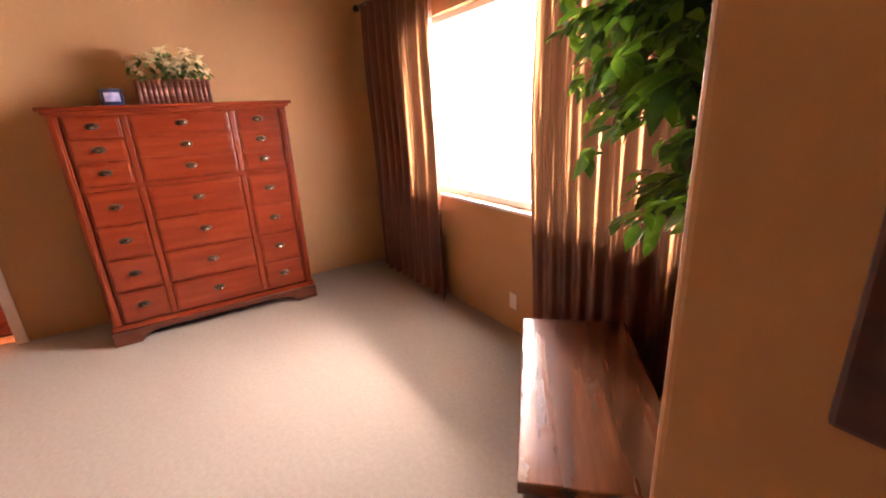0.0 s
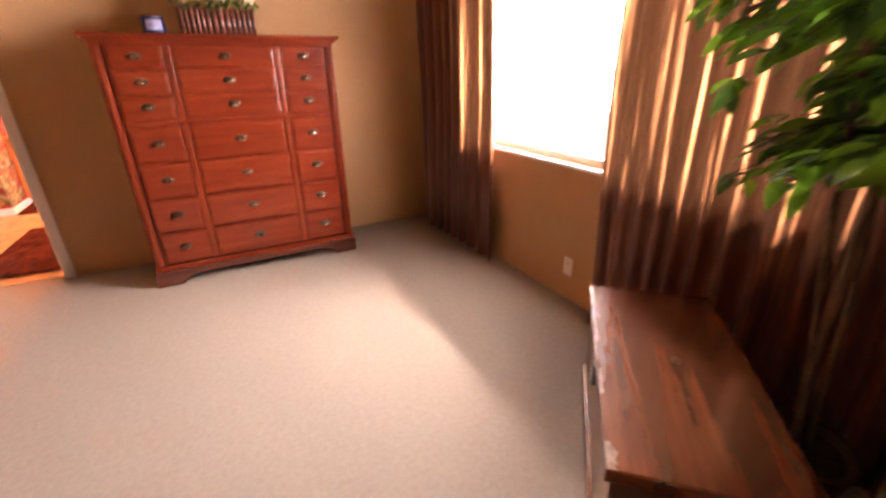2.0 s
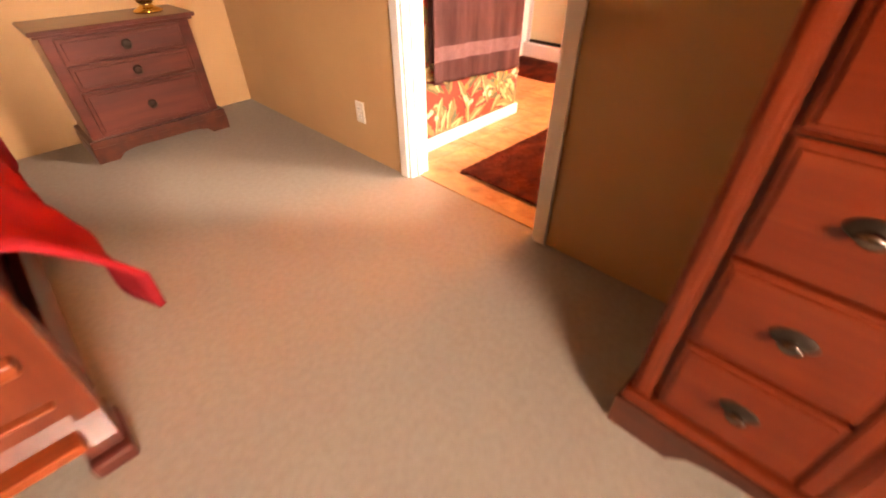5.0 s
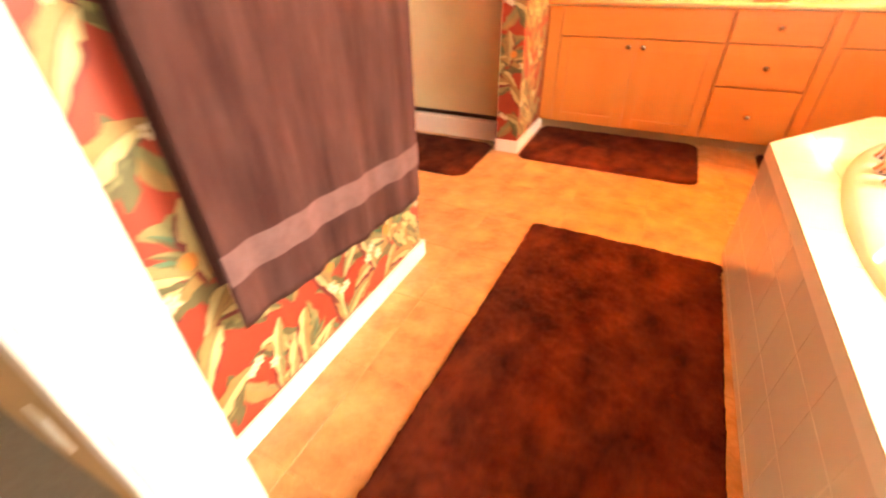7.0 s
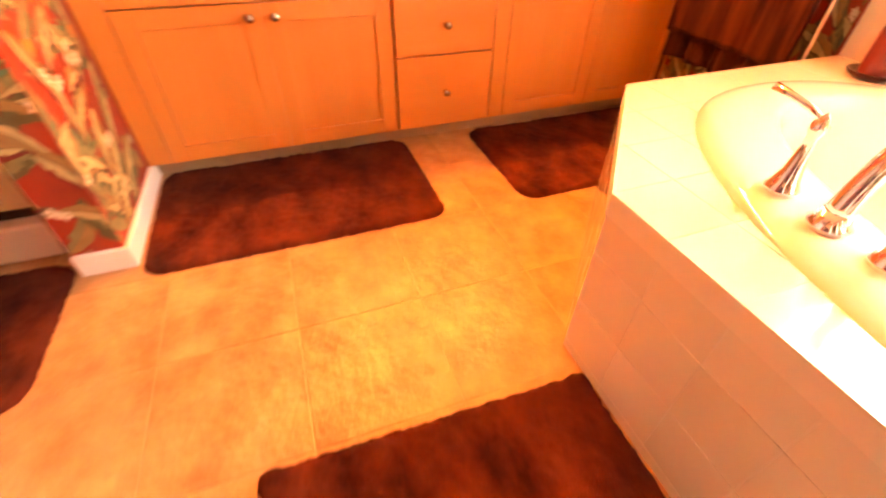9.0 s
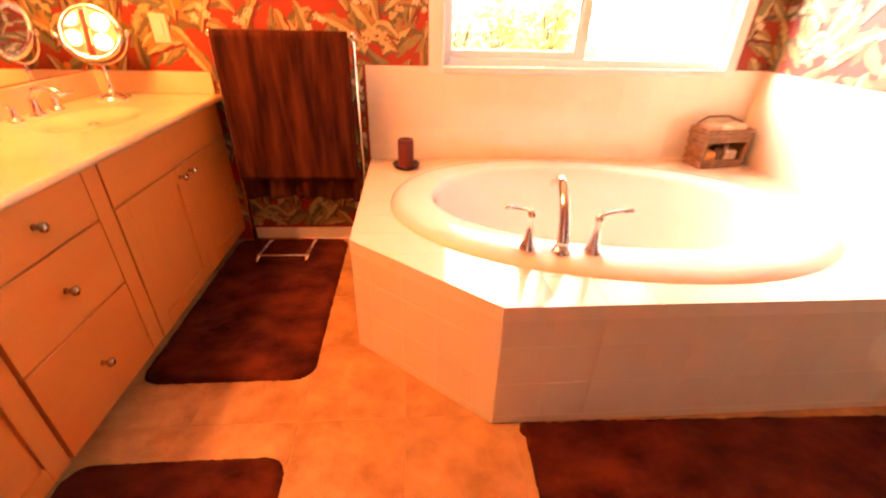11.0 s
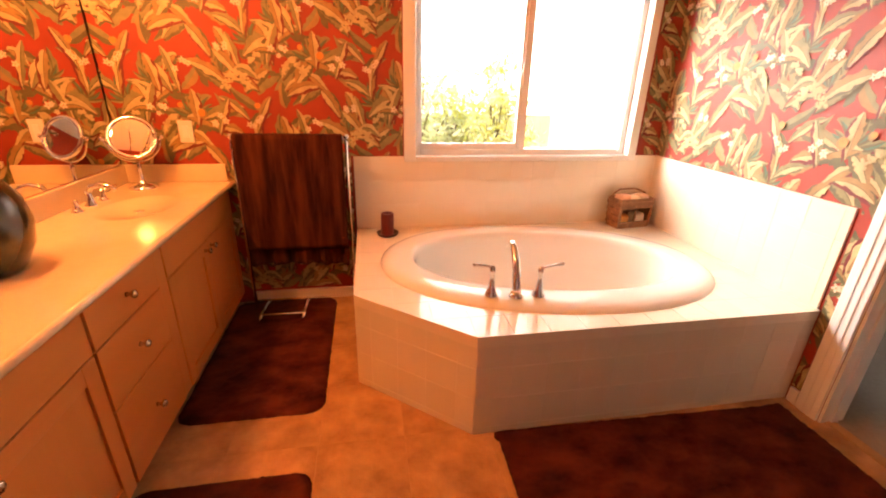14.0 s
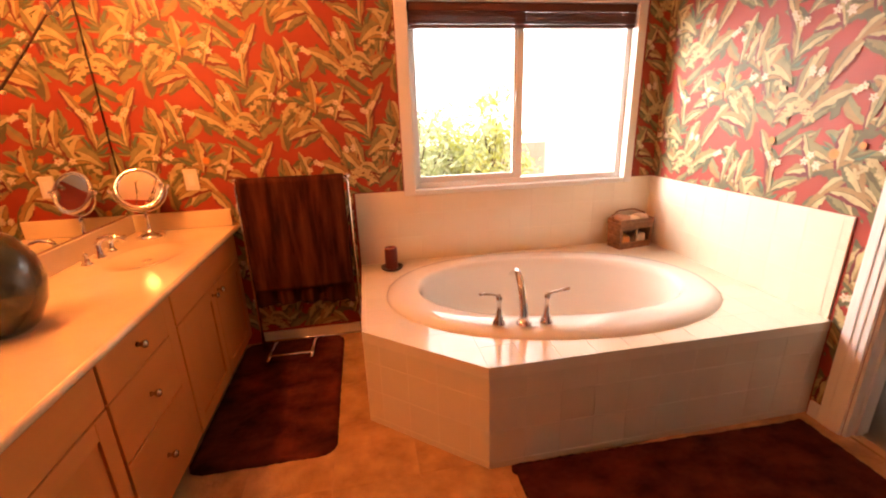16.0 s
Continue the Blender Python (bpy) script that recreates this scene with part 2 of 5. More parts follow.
def structure(name, bm, material, label, parent=None):
    ob = new(name, mesh_of(name, bm, material))
    if parent:
        ob.parent = parent
    return tagged(ob, label, "", "", "structure")


def box(bm, x0, y0, z0, x1, y1, z1, bevel=0.0, seg=2, m=None):
    r = bmesh.ops.create_cube(bm, size=1.0)
    v = r["verts"]
    bmesh.ops.scale(bm, vec=(abs(x1 - x0), abs(y1 - y0), abs(z1 - z0)), verts=v)
    bmesh.ops.translate(bm, vec=((x0 + x1) / 2, (y0 + y1) / 2, (z0 + z1) / 2), verts=v)
    if bevel:
        es = list({e for q in v for e in q.link_edges})
        r2 = bmesh.ops.bevel(bm, geom=es, offset=bevel, segments=seg, profile=0.5, affect="EDGES")
        v = list({q for f in r2["faces"] for q in f.verts} | {q for q in v if q.is_valid})
    if m is not None:
        bmesh.ops.transform(bm, matrix=m, verts=v)
    return v


def bm_box(*a, **k):
    bm = bmesh.new()
    box(bm, *a, **k)
    return bm


def lathe(bm, profile, seg=24, centre=(0, 0, 0), m=None):
    rings = []
    for r, z in profile:
        ring = []
        for i in range(seg):
            a = 2 * math.pi * i / seg
            ring.append(bm.verts.new((centre[0] + r * math.cos(a), centre[1] + r * math.sin(a), centre[2] + z)))
        rings.append(ring)
    for a, b in zip(rings, rings[1:]):
        for i in range(seg):
            bm.faces.new((a[i], a[(i + 1) % seg], b[(i + 1) % seg], b[i]))
    for ring in (rings[0], rings[-1]):
        if (ring[0].co - ring[seg // 2].co).length > 1e-4:
            bm.faces.new(ring)
    vs = [v for ring in rings for v in ring]
    if m is not None:
        bmesh.ops.transform(bm, matrix=m, verts=vs)
    return vs


def tube(bm, pts, radius, seg=10, radii=None):
    pts = [Vector(p) for p in pts]
    rings = []
    for i, p in enumerate(pts):
        d = (pts[min(i + 1, len(pts) - 1)] - pts[max(i - 1, 0)]).normalized()
        q = d.to_track_quat("Z", "Y")
        r = radii[i] if radii else radius
        rings.append([bm.verts.new(p + q @ Vector((r * math.cos(2 * math.pi * k / seg), r * math.sin(2 * math.pi * k / seg), 0))) for k in range(seg)])
    for a, b in zip(rings, rings[1:]):
        for k in range(seg):
            bm.faces.new((a[k], a[(k + 1) % seg], b[(k + 1) % seg], b[k]))
    bm.faces.new(rings[0])
    bm.faces.new(rings[-1])


def prism(bm, outline, z0, z1):
    a = [bm.verts.new((x, y, z0)) for x, y in outline]
    b = [bm.verts.new((x, y, z1)) for x, y in outline]
    n = len(outline)
    for i in range(n):
        bm.faces.new((a[i], a[(i + 1) % n], b[(i + 1) % n], b[i]))
    bm.faces.new(a)
    bm.faces.new(b)
    return a + b


def extrude_profile(bm, prof, u0, u1, place):
    """prof: closed outline of (a, b); place(u, a, b) gives the point."""
    A = [bm.verts.new(place(u0, a, b)) for a, b in prof]
    B = [bm.verts.new(place(u1, a, b)) for a, b in prof]
    n = len(prof)
    for i in range(n):
        bm.faces.new((A[i], A[(i + 1) % n], B[(i + 1) % n], B[i]))
    bm.faces.new(A)
    bm.faces.new(B)


def grid(bm, nu, nv, place):
    v = [[bm.verts.new(place(i / nu, j / nv)) for j in range(nv + 1)] for i in range(nu + 1)]
    for i in range(nu):
        for j in range(nv):
            bm.faces.new((v[i][j], v[i + 1][j], v[i + 1][j + 1], v[i][j + 1]))
    return v


# ---- structure ----
YW, YB, YH = 3.80, 2.24, -1.85           # bedroom window wall, bath window wall, bed wall
XM, XE, CEIL = -3.36, 7.0, 2.45          # mirror wall, far bedroom wall, bath ceiling
HIGH = 2.78                              # bedroom ceiling
DW, DH = 0.80, 2.03                      # door opening

structure("floor_bedroom", bm_box(-0.055, YH - 0.12, -0.10, XE, YW + 0.15, 0.0), M_carpet, "beige cut-pile bedroom carpet")
bath_floor = structure("floor_bath", bm_box(XM - 0.12, -2.2, -0.10, -0.055, YB + 0.15, -0.0015), M_grout, "tan stone tile bathroom floor with pale grout")
structure("ceiling_bedroom", bm_box(-0.06, YH - 0.12, HIGH, XE, YW + 0.15, HIGH + 0.1), M_wall, "tan painted bedroom ceiling")
structure("ceiling_bath", bm_box(XM - 0.12, -2.2, CEIL, -0.06, YB + 0.15, CEIL + 0.1), M_ceiling, "off-white painted bathroom ceiling")

def door_wall(bm, x0, x1, ya, yb, top):
    """A wall across x0 to x1 with the doorway cut out of its foot."""
    extrude_profile(bm, [(ya, 0), (0, 0), (0, DH), (DW, DH), (DW, 0), (yb, 0), (yb, top), (ya, top)], x0, x1, lambda u, a, b: (u, a, b))


def window_wall(bm, xa, xb, y0, y1, w0, w1, z0, z1, top):
    """A wall from xa to xb with a window opening through it."""
    def ring(y):
        return [[bm.verts.new((x, y, z)) for x, z in r] for r in (((xa, 0), (xb, 0), (xb, top), (xa, top)), ((w0, z0), (w1, z0), (w1, z1), (w0, z1)))]
    (oa, ia), (ob, ib) = ring(y0), ring(y1)
    for k in range(4):
        n = (k + 1) % 4
        for f in ((oa[k], oa[n], ia[n], ia[k]), (ob[k], ob[n], ib[n], ib[k]), (oa[k], oa[n], ob[n], ob[k]), (ia[k], ia[n], ib[n], ib[k])):
            bm.faces.new(f)


# wall between bedroom and bath: bedroom half tan, bath half papered
bm = bmesh.new()
door_wall(bm, -0.06, 0.0, YH - 0.12, YW + 0.15, HIGH)
structure("wall_door_side_bedroom", bm, M_wall, "tan painted bedroom wall with the bathroom doorway")
bm = bmesh.new()
door_wall(bm, -0.12, -0.06, -0.29, YB + 0.15, CEIL)
wall_door_bath = structure("wall_door_side_bath", bm, M_paper_red, "red tropical wallpaper wall beside the doorway")

# bedroom window wall
BW0, BW1, BS, BT = 0.80, 3.30, 0.86, 2.12
bm = bmesh.new()
window_wall(bm, 0.0, XE, YW, YW + 0.15, BW0, BW1, BS, BT, HIGH)
structure("wall_window_bedroom", bm, M_wall, "tan painted bedroom wall below and around the window")
structure("wall_bed_head", bm_box(0.0, YH - 0.12, 0, XE, YH, HIGH), M_wall, "tan painted bedroom wall behind the bed")
structure("wall_far_bedroom", bm_box(XE, YH - 0.12, 0, XE + 0.12, YW + 0.15, HIGH), M_wall, "plain tan bedroom wall")
bm = bmesh.new()
box(bm, 3.80, 2.52, 0, XE, 2.64, HIGH, 0.020, 4)
structure("wall_wing_bedroom", bm, M_wall, "tan painted wing wall with a rounded corner")

# bath window wall
TW0, TW1, TS, TT = -1.75, -0.335, 0.92, 1.97
bm = bmesh.new()
window_wall(bm, XM, -0.12, YB, YB + 0.15, TW0, TW1, TS, TT, CEIL)
wall_window_bath = structure("wall_window_bath", bm, M_paper_red, "red tropical wallpaper wall around the bath window")
structure("wall_mirror_bath", bm_box(XM - 0.12, -2.2, 0, XM, YB + 0.15, CEIL), M_paper_red, "bathroom wall behind the vanity mirror")
bm = bmesh.new()
box(bm, -1.15, -0.29, 0, -0.12, -0.17, CEIL)
box(bm, -1.15, -2.2, 0, -1.03, -0.29, CEIL)
wall_stub = structure("wall_towel_bath", bm, M_paper_red, "tropical wallpaper wall that carries the towel bar")
wall_wing = structure("wall_wing_bath", bm_box(XM, -0.285, 0, -2.355, -0.15, CEIL), M_paper_red, "papered wing wall between shower and vanity")
bm = bmesh.new()
box(bm, XM, -2.32, 0, -1.03, -2.2, CEIL)
box(bm, XM, -2.2, 0, -2.42, -1.06, CEIL)
structure("wall_back_bath", bm, M_white, "plain white bathroom wall past the shower")

# roof overhang above the outside of both windows
bm = bmesh.new()
box(bm, -0.06, YW + 0.15, 2.45, XE + 0.6, YW + 1.5, 2.55)
structure("roof_eave", bm, M_white, "white boarded underside of the roof eave")

# ground outside
M_ground = mottled("pale_gravel_yard", (0.30, 0.27, 0.2), (0.42, 0.38, 0.3), 0.95, 3, 60, 0.5)
bm = bmesh.new()
box(bm, -300, -300, -0.3, 300, 300, -0.15)
structure("ground", bm, M_ground, "pale gravel yard outside the windows")


# ---- trims ----
def casing(name, face_x, proud, w, label):
    """Flat door casing round the opening on one face of the wall."""
    x0, x1 = sorted((face_x, face_x + proud))
    t = tagged(new(name), label, "", "", "structure")
    for n, y0, y1, z0, z1 in (("side_board", -w, -0.002, 0, DH + w), ("side_board", DW + 0.002, DW + w, 0, DH + w), ("head_board", -0.002, DW + 0.002, DH + 0.002, DH + w)):
        bm = bm_box(x0, y0, z0, x1, y1, z1, bevel=0.004)
        if n == "side_board" and proud < 0:
            c = (y0 + y1) / 2
            xo = x1 if proud > 0 else x0
            s = 0.004 if proud > 0 else -0.004
            box(bm, xo - 0.001, c - 0.022, z0 + 0.002, xo + s, c - 0.008, z1, 0.0015)
            box(bm, xo - 0.001, c + 0.008, z0 + 0.002, xo + s, c + 0.022, z1, 0.0015)
        part(n, bm, M_white, t)
    return t


casing("trim_door_bedroom", 0.0, 0.016, 0.058, "white painted door casing on the bedroom side")
casing("trim_door_bath", -0.12, -0.016, 0.098, "white painted door casing on the bathroom side")
bm = bmesh.new()
box(bm, -0.121, -0.001, 0, 0.001, 0.012, DH)
box(bm, -0.121, DW - 0.012, 0, 0.001, DW + 0.001, DH)
box(bm, -0.121, 0.012, DH - 0.012, 0.001, DW - 0.012, DH + 0.001)
box(bm, -0.075, 0.012, 0, -0.04, 0.022, DH - 0.012)
box(bm, -0.075, DW - 0.022, 0, -0.04, DW - 0.012, DH - 0.012)
structure("door_jamb", bm, M_white, "white painted door jamb with a narrow stop")
structure("trim_threshold", bm_box(-0.096, 0.012, -0.004, -0.05, DW - 0.012, 0.006, bevel=0.003), mottled("stone_threshold", (0.36, 0.215, 0.10), (0.44, 0.275, 0.135), 0.5, 8), "low tan threshold strip in the doorway")


def baseboard(name, x0, y0, x1, y1, label="white painted baseboard"):
    bm = bmesh.new()
    box(bm, x0, y0, 0, x1, y1, 0.075, 0.004)
    structure(name, bm, M_white, label)


baseboard("baseboard_towel_wall", -1.165, -0.17, -0.137, -0.155)
baseboard("baseboard_towel_wall_end", -1.165, -2.2, -1.15, -0.17)
baseboard("baseboard_wing_end", -2.355, -0.285, -2.34, -0.135)
baseboard("baseboard_wing_side", -2.9, -0.15, -2.355, -0.135)
baseboard("baseboard_window_wall", -2.78, YB - 0.014, -2.12, YB)
baseboard("baseboard_door_wall", -0.134, DW + 0.100, -0.12, 0.945)


# ---- wallpaper print ----
def leaf_quads(p0, p1, p2, width, ca, cb, n=9, notch=0.25, seed=0):
    """A long curved leaf: quads on both sides of its midrib."""
    rr = random.Random(seed)
    p0, p1, p2 = Vector(p0), Vector(p1), Vector(p2)
    mid, lft, rgt = [], [], []
    for i in range(n + 1):
        t = i / n
        c = p0 * (1 - t) ** 2 + p1 * 2 * t * (1 - t) + p2 * t * t
        d = ((p1 - p0) * (1 - t) + (p2 - p1) * t).normalized()
        s = Vector((-d.y, d.x))
        w = width * math.sin(math.pi * min(1, t * 0.96 + 0.04)) ** 0.75
        a = 1 - notch * rr.random()
        b = 1 - notch * rr.random()
        mid.append(c)
        lft.append(c + s * w * a)
        rgt.append(c - s * w * b)
    out = []
    for i in range(n):
        out.append((ca, (mid[i], mid[i + 1], lft[i + 1], lft[i])))
        out.append((cb, (rgt[i], rgt[i + 1], mid[i + 1], mid[i])))
        if n >= 16 and 0 < i < n - 1:
            for side, col in ((lft, cb), (rgt, ca)):
                g = (side[i] - mid[i]) * 0.92
                e = (mid[i + 1] - mid[i]) * 0.2
                out.append((col, (mid[i], mid[i] + e, mid[i] + g + e * 2.6, mid[i] + g + e * 1.6)))
    return out


def blob(c, r, col, n=7, sx=1.0):
    c = Vector(c)
    pts = [c + Vector((r * sx * math.cos(2 * math.pi * k / n), r * math.sin(2 * math.pi * k / n))) for k in range(n)]
    return [(col, (c, pts[k], pts[(k + 1) % n])) for k in range(n)]


def flower(c, r, col, heart, turn):
    out = []
    for k in range(5):
        a = turn + k * 2 * math.pi / 5
        c2 = Vector(c) + Vector((math.cos(a), math.sin(a))) * r * 0.6
        out += leaf_quads(c, c2, Vector(c) + Vector((math.cos(a), math.sin(a))) * r * 1.25, r * 0.36, col, col, 4, 0.1)
    return out + blob(c, r * 0.22, heart)


PW, PH = 0.64, 0.60               # repeat of the print
DR, CR, GO, SA, DG, TE, WH, OR = range(8)


def motif():
    rr = random.Random(11)
    el = []

    def sprig(c, l, a, w, ca, cb, n, notch, seed):
        d = Vector((math.cos(a), math.sin(a)))
        c = Vector(c)
        el.append(leaf_quads(c, c + d * l * 0.5 + Vector((-d.y, d.x)) * l * 0.16, c + d * l, w, ca, cb, n, notch, seed))

    for k in range(30):                                    # dim foliage behind
        sprig((rr.random() * PW, rr.random() * PH), 0.12 + 0.09 * rr.random(), rr.random() * 6.28, 0.030, (DG, SA, GO, DG, SA)[k % 5], (DG, SA)[k % 2], 9, 0.5, k)
    for cx, cy, n, l in ((0.24, 0.24, 11, 0.13), (0.56, 0.02, 9, 0.12), (0.05, 0.42, 8, 0.10), (0.40, 0.46, 8, 0.10)):   # spiky fronds
        for k in range(n):
            a = math.pi * (0.03 + 0.94 * k / (n - 1))
            sprig((cx, cy), l * (0.8 + 0.3 * rr.random()), a, 0.011, TE if k % 2 else SA, DG, 6, 0.2, k)
    tones = ((CR, GO), (CR, SA), (GO, CR), (CR, GO), (SA, CR))
    for k in range(36):                                    # drooping leaves, each at its own slant
        c = Vector(((k % 6 + rr.uniform(0.1, 0.9)) * PW / 6, (k // 6 + rr.uniform(0.1, 0.9)) * PH / 6))
        a = radians(rr.choice((28, 55, 125, 152, 200, 248, 285, 340)) + rr.uniform(-16, 16))
        l, w = 0.12 + 0.085 * rr.random(), 0.022 + 0.014 * rr.random()
        d, o = Vector((math.cos(a), math.sin(a))) * l, Vector((0.006, -0.010))
        p1, p2 = c + d * 0.55 + Vector((0, 0.035)), c + d + Vector((0, -0.03))
        el.append(leaf_quads(c + o, p1 + o, p2 + o * 1.3, w * 1.1, DR, DG, 10, 0.3, k + 90))
        el.append(leaf_quads(c, p1, p2, w, *tones[k % 5], 12, 0.42, k))
        el.append(leaf_quads(c, p1, p2, 0.0022, DG if k % 2 else GO, DG, 9, 0.1, 1))
    for cx, cy, n, sp, c in ((0.47, 0.42, 74, 0.085, CR), (0.12, 0.20, 52, 0.065, CR), (0.58, 0.54, 22, 0.04, CR)):   # drooping berry umbels
        for k in range(n):
            a, r = rr.uniform(-0.35, 3.5), sp * math.sqrt(0.12 + 0.88 * rr.random())
            el.append(blob((cx + r * math.cos(a), cy + 0.85 * r * math.sin(a) - 0.35 * abs(r * math.cos(a))), 0.0062 + 0.003 * rr.random(), c, 6))
    for cx, cy, r in ((0.27, 0.26, 0.027), (0.56, 0.30, 0.022), (0.17, 0.30, 0.018)):   # fruit
        el.append(blob((cx, cy), r, GO, 12, 0.85))
        el.append(blob((cx - 0.005, cy + 0.005), r * 0.7, OR, 9))
    for cx, cy in ((0.53, 0.22), (0.21, 0.50), (0.05, 0.28), (0.42, 0.01), (0.36, 0.23)):   # sprigs of small white flowers
        for k in range(4):
            el.append(flower((cx + rr.uniform(-.042, .042), cy + rr.uniform(-.025, .025)), 0.011 + 0.007 * rr.random(), WH, GO, rr.random() * 3))
    return el


MOTIF = motif()


def clip(poly, k, bound, sign):
    out = []
    for i, p in enumerate(poly):
        q = poly[i - 1]
        a, b = sign * (q[k] - bound), sign * (p[k] - bound)
        if (a < 0) != (b < 0):
            s = a / (a - b)
            out.append(tuple(q[j] + s * (p[j] - q[j]) for j in (0, 1)))
        if b >= 0:
            out.append(tuple(p))
    return out


def wallpaper(wall, rects, place, shift):
    """Prints the pattern on rectangles (u0, v0, u1, v1) of a wall; place(u, v, d) gives the point d in front of it."""
    verts, faces, mats = [], [], []
    for u0, v0, u1, v1 in rects:
        for i in range(math.floor((u0 - shift) / PW) - 1, math.ceil((u1 - shift) / PW) + 1):
            half = 0.5 * PH if i % 2 else 0.0
            for j in range(math.floor((v0 - half) / PH) - 1, math.ceil((v1 - half) / PH) + 1):
                ox, oy = shift + i * PW, half + j * PH
                for n, el in enumerate(MOTIF):
                    for qi, (col, q) in enumerate(el):
                        pts = [(p.x + ox, p.y + oy) for p in q]
                        us, vs = [p[0] for p in pts], [p[1] for p in pts]
                        if max(us) < u0 or min(us) > u1 or max(vs) < v0 or min(vs) > v1:
                            continue
                        if min(us) < u0: pts = clip(pts, 0, u0, 1)
                        if pts and max(us) > u1: pts = clip(pts, 0, u1, -1)
                        if pts and min(vs) < v0: pts = clip(pts, 1, v0, 1)
                        if pts and max(vs) > v1: pts = clip(pts, 1, v1, -1)
                        if len(pts) < 3:
                            continue
                        b = len(verts)
                        verts += [place(u, v, 0.0006 + n * 0.00002 + qi * 0.0000004) for u, v in pts]
                        faces.append(tuple(range(b, b + len(pts))))
                        mats.append(col)
    me = bpy.data.meshes.new("wallpaper_print")
    me.from_pydata(verts, [], faces)
    for m in PRINT:
        me.materials.append(m)
    me.polygons.foreach_set("material_index", mats)
    ob = new("wallpaper_print", me)
    ob.parent = wall
    tagged(ob, "cream, sage and gold tropical leaf print", "", "", "stuff")


wallpaper(wall_window_bath, ((XM, 0.09, -2.13, 2.4), (-2.13, 0.93, TW0 - 0.07, 2.4), (TW1 + 0.07, 0.93, -0.12, 2.4), (TW0 - 0.07, TT + 0.07, TW1 + 0.07, 2.4)), lambda u, v, d: (u, YB - d, v), 0.03)
wallpaper(wall_door_bath, ((DW + 0.07, 0.93, YB, 2.4), (DW + 0.07, 0.08, 0.95, 0.93)), lambda u, v, d: (-0.12 - d, u, v), 0.2)
wallpaper(wall_stub, ((-1.15, 0.08, -0.12, 2.4),), lambda u, v, d: (u, -0.17 + d, v), 0.1)
wallpaper(wall_wing, ((-0.285, 0.08, -0.15, 2.4),), lambda u, v, d: (-2.355 + d, u, v), 0.17)
wallpaper(wall_wing, ((-2.80, 0.08, -2.355, 2.4),), lambda u, v, d: (u, -0.15 + d, v), 0.17)


# ---- bedroom window and curtains ----
def window_unit(name, x0, x1, z0, z1, y, depth, mullions, label, sill=True, fw=0.045, trim=0.0):
    w = tagged(new(name), label, "", "", "structure")
    bm = bmesh.new()
    box(bm, x0, y + 0.05, z0, x0 + fw, y + depth, z1, 0.004)
    box(bm, x1 - fw, y + 0.05, z0, x1, y + depth, z1, 0.004)
    box(bm, x0 + fw, y + 0.05, z0, x1 - fw, y + depth, z0 + fw, 0.004)
    box(bm, x0 + fw, y + 0.05, z1 - fw, x1 - fw, y + depth, z1, 0.004)
    part("window_frame", bm, M_white, w)
    for mx in mullions:
        part("mullion", bm_box(mx - 0.022, y + 0.055, z0 + fw, mx + 0.022, y + depth - 0.01, z1 - fw, bevel=0.004), M_white, w)
    xs = [x0 + fw] + list(mullions) + [x1 - fw]
    for a, b in zip(xs, xs[1:]):
        g = part("pane", bm_box(a, y + 0.085, z0 + fw - 0.004, b, y + 0.089, z1 - fw + 0.004), M_glass, w)
        g.visible_shadow = False
    if sill:
        part("window_sill", bm_box(x0 - 0.03, y - 0.025, z0 - 0.022, x1 + 0.03, y + 0.05, z0, bevel=0.005), M_white, w)
    return w


window_unit("window_bedroom", BW0, BW1, BS, BT, YW, 0.12, (2.48,), "wide white-framed bedroom window over a painted sill")


def curtain(name, x0, x1, z0, z1, y, amp, folds, seed, label):
    rr = random.Random(seed)
    ph = [rr.random() * 6.28 for _ in range(4)]

    def place(u, v):
        s = 1.0 - 0.10 * math.sin(math.pi * v) * (u - 0.5)
        x = x0 + (x1 - x0) * (0.5 + (u - 0.5) * s)
        a = amp * (0.75 + 0.35 * math.sin(5.1 * u + ph[0]))
        k = 2 * math.pi * folds * (u + 0.035 * math.sin(7 * u + ph[1]))
        w = math.sin(k + 0.35 * math.sin(2.2 * v + ph[2]))
        return (x, y + a * (abs(w) ** 0.7 * (1 if w > 0 else -1)) + 0.008 * math.sin(9 * v + ph[3]), z0 + (z1 - z0) * v)
    t = thing(name, label, "curtain", (0, 0, 0))
    bm = bmesh.new()
    grid(bm, int(folds * 14), 14, place)
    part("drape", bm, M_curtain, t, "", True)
    bm = bmesh.new()
    grid(bm, int(folds * 14), 1, lambda u, v: (place(u, 0)[0], place(u, 0)[1] - 0.004, z0 + 0.07 * v + 0.002))
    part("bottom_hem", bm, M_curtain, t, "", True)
    return t


curtain("curtain", 0.24, 1.38, 0.015, 2.37, YW - 0.095, 0.044, 8, 3, "brown satin curtain gathered beside the bedroom window")
curtain("curtain", 2.36, 3.64, 0.015, 2.37, YW - 0.095, 0.038, 11, 5, "brown satin curtain hanging behind the potted ficus")
rod = thing("curtain_rod", "dark metal curtain rod above the window", "curtain rod", (0, YW - 0.095, 2.39))
bm = bmesh.new()
tube(bm, [(0.10, 0, 0), (3.7, 0, 0)], 0.012)
part("pole", bm, M_iron, rod, "", True)
for x in (0.06, 3.74):
    bm = bmesh.new()
    lathe(bm, [(0.0, -0.05), (0.012, -0.045), (0.026, -0.02), (0.03, 0.0), (0.024, 0.022), (0.012, 0.035), (0.012, 0.05)], 14, m=pose(x, 0, 0, 0, 90 if x < 1 else -90, 0))
    part("finial", bm, M_iron, rod, "", True)
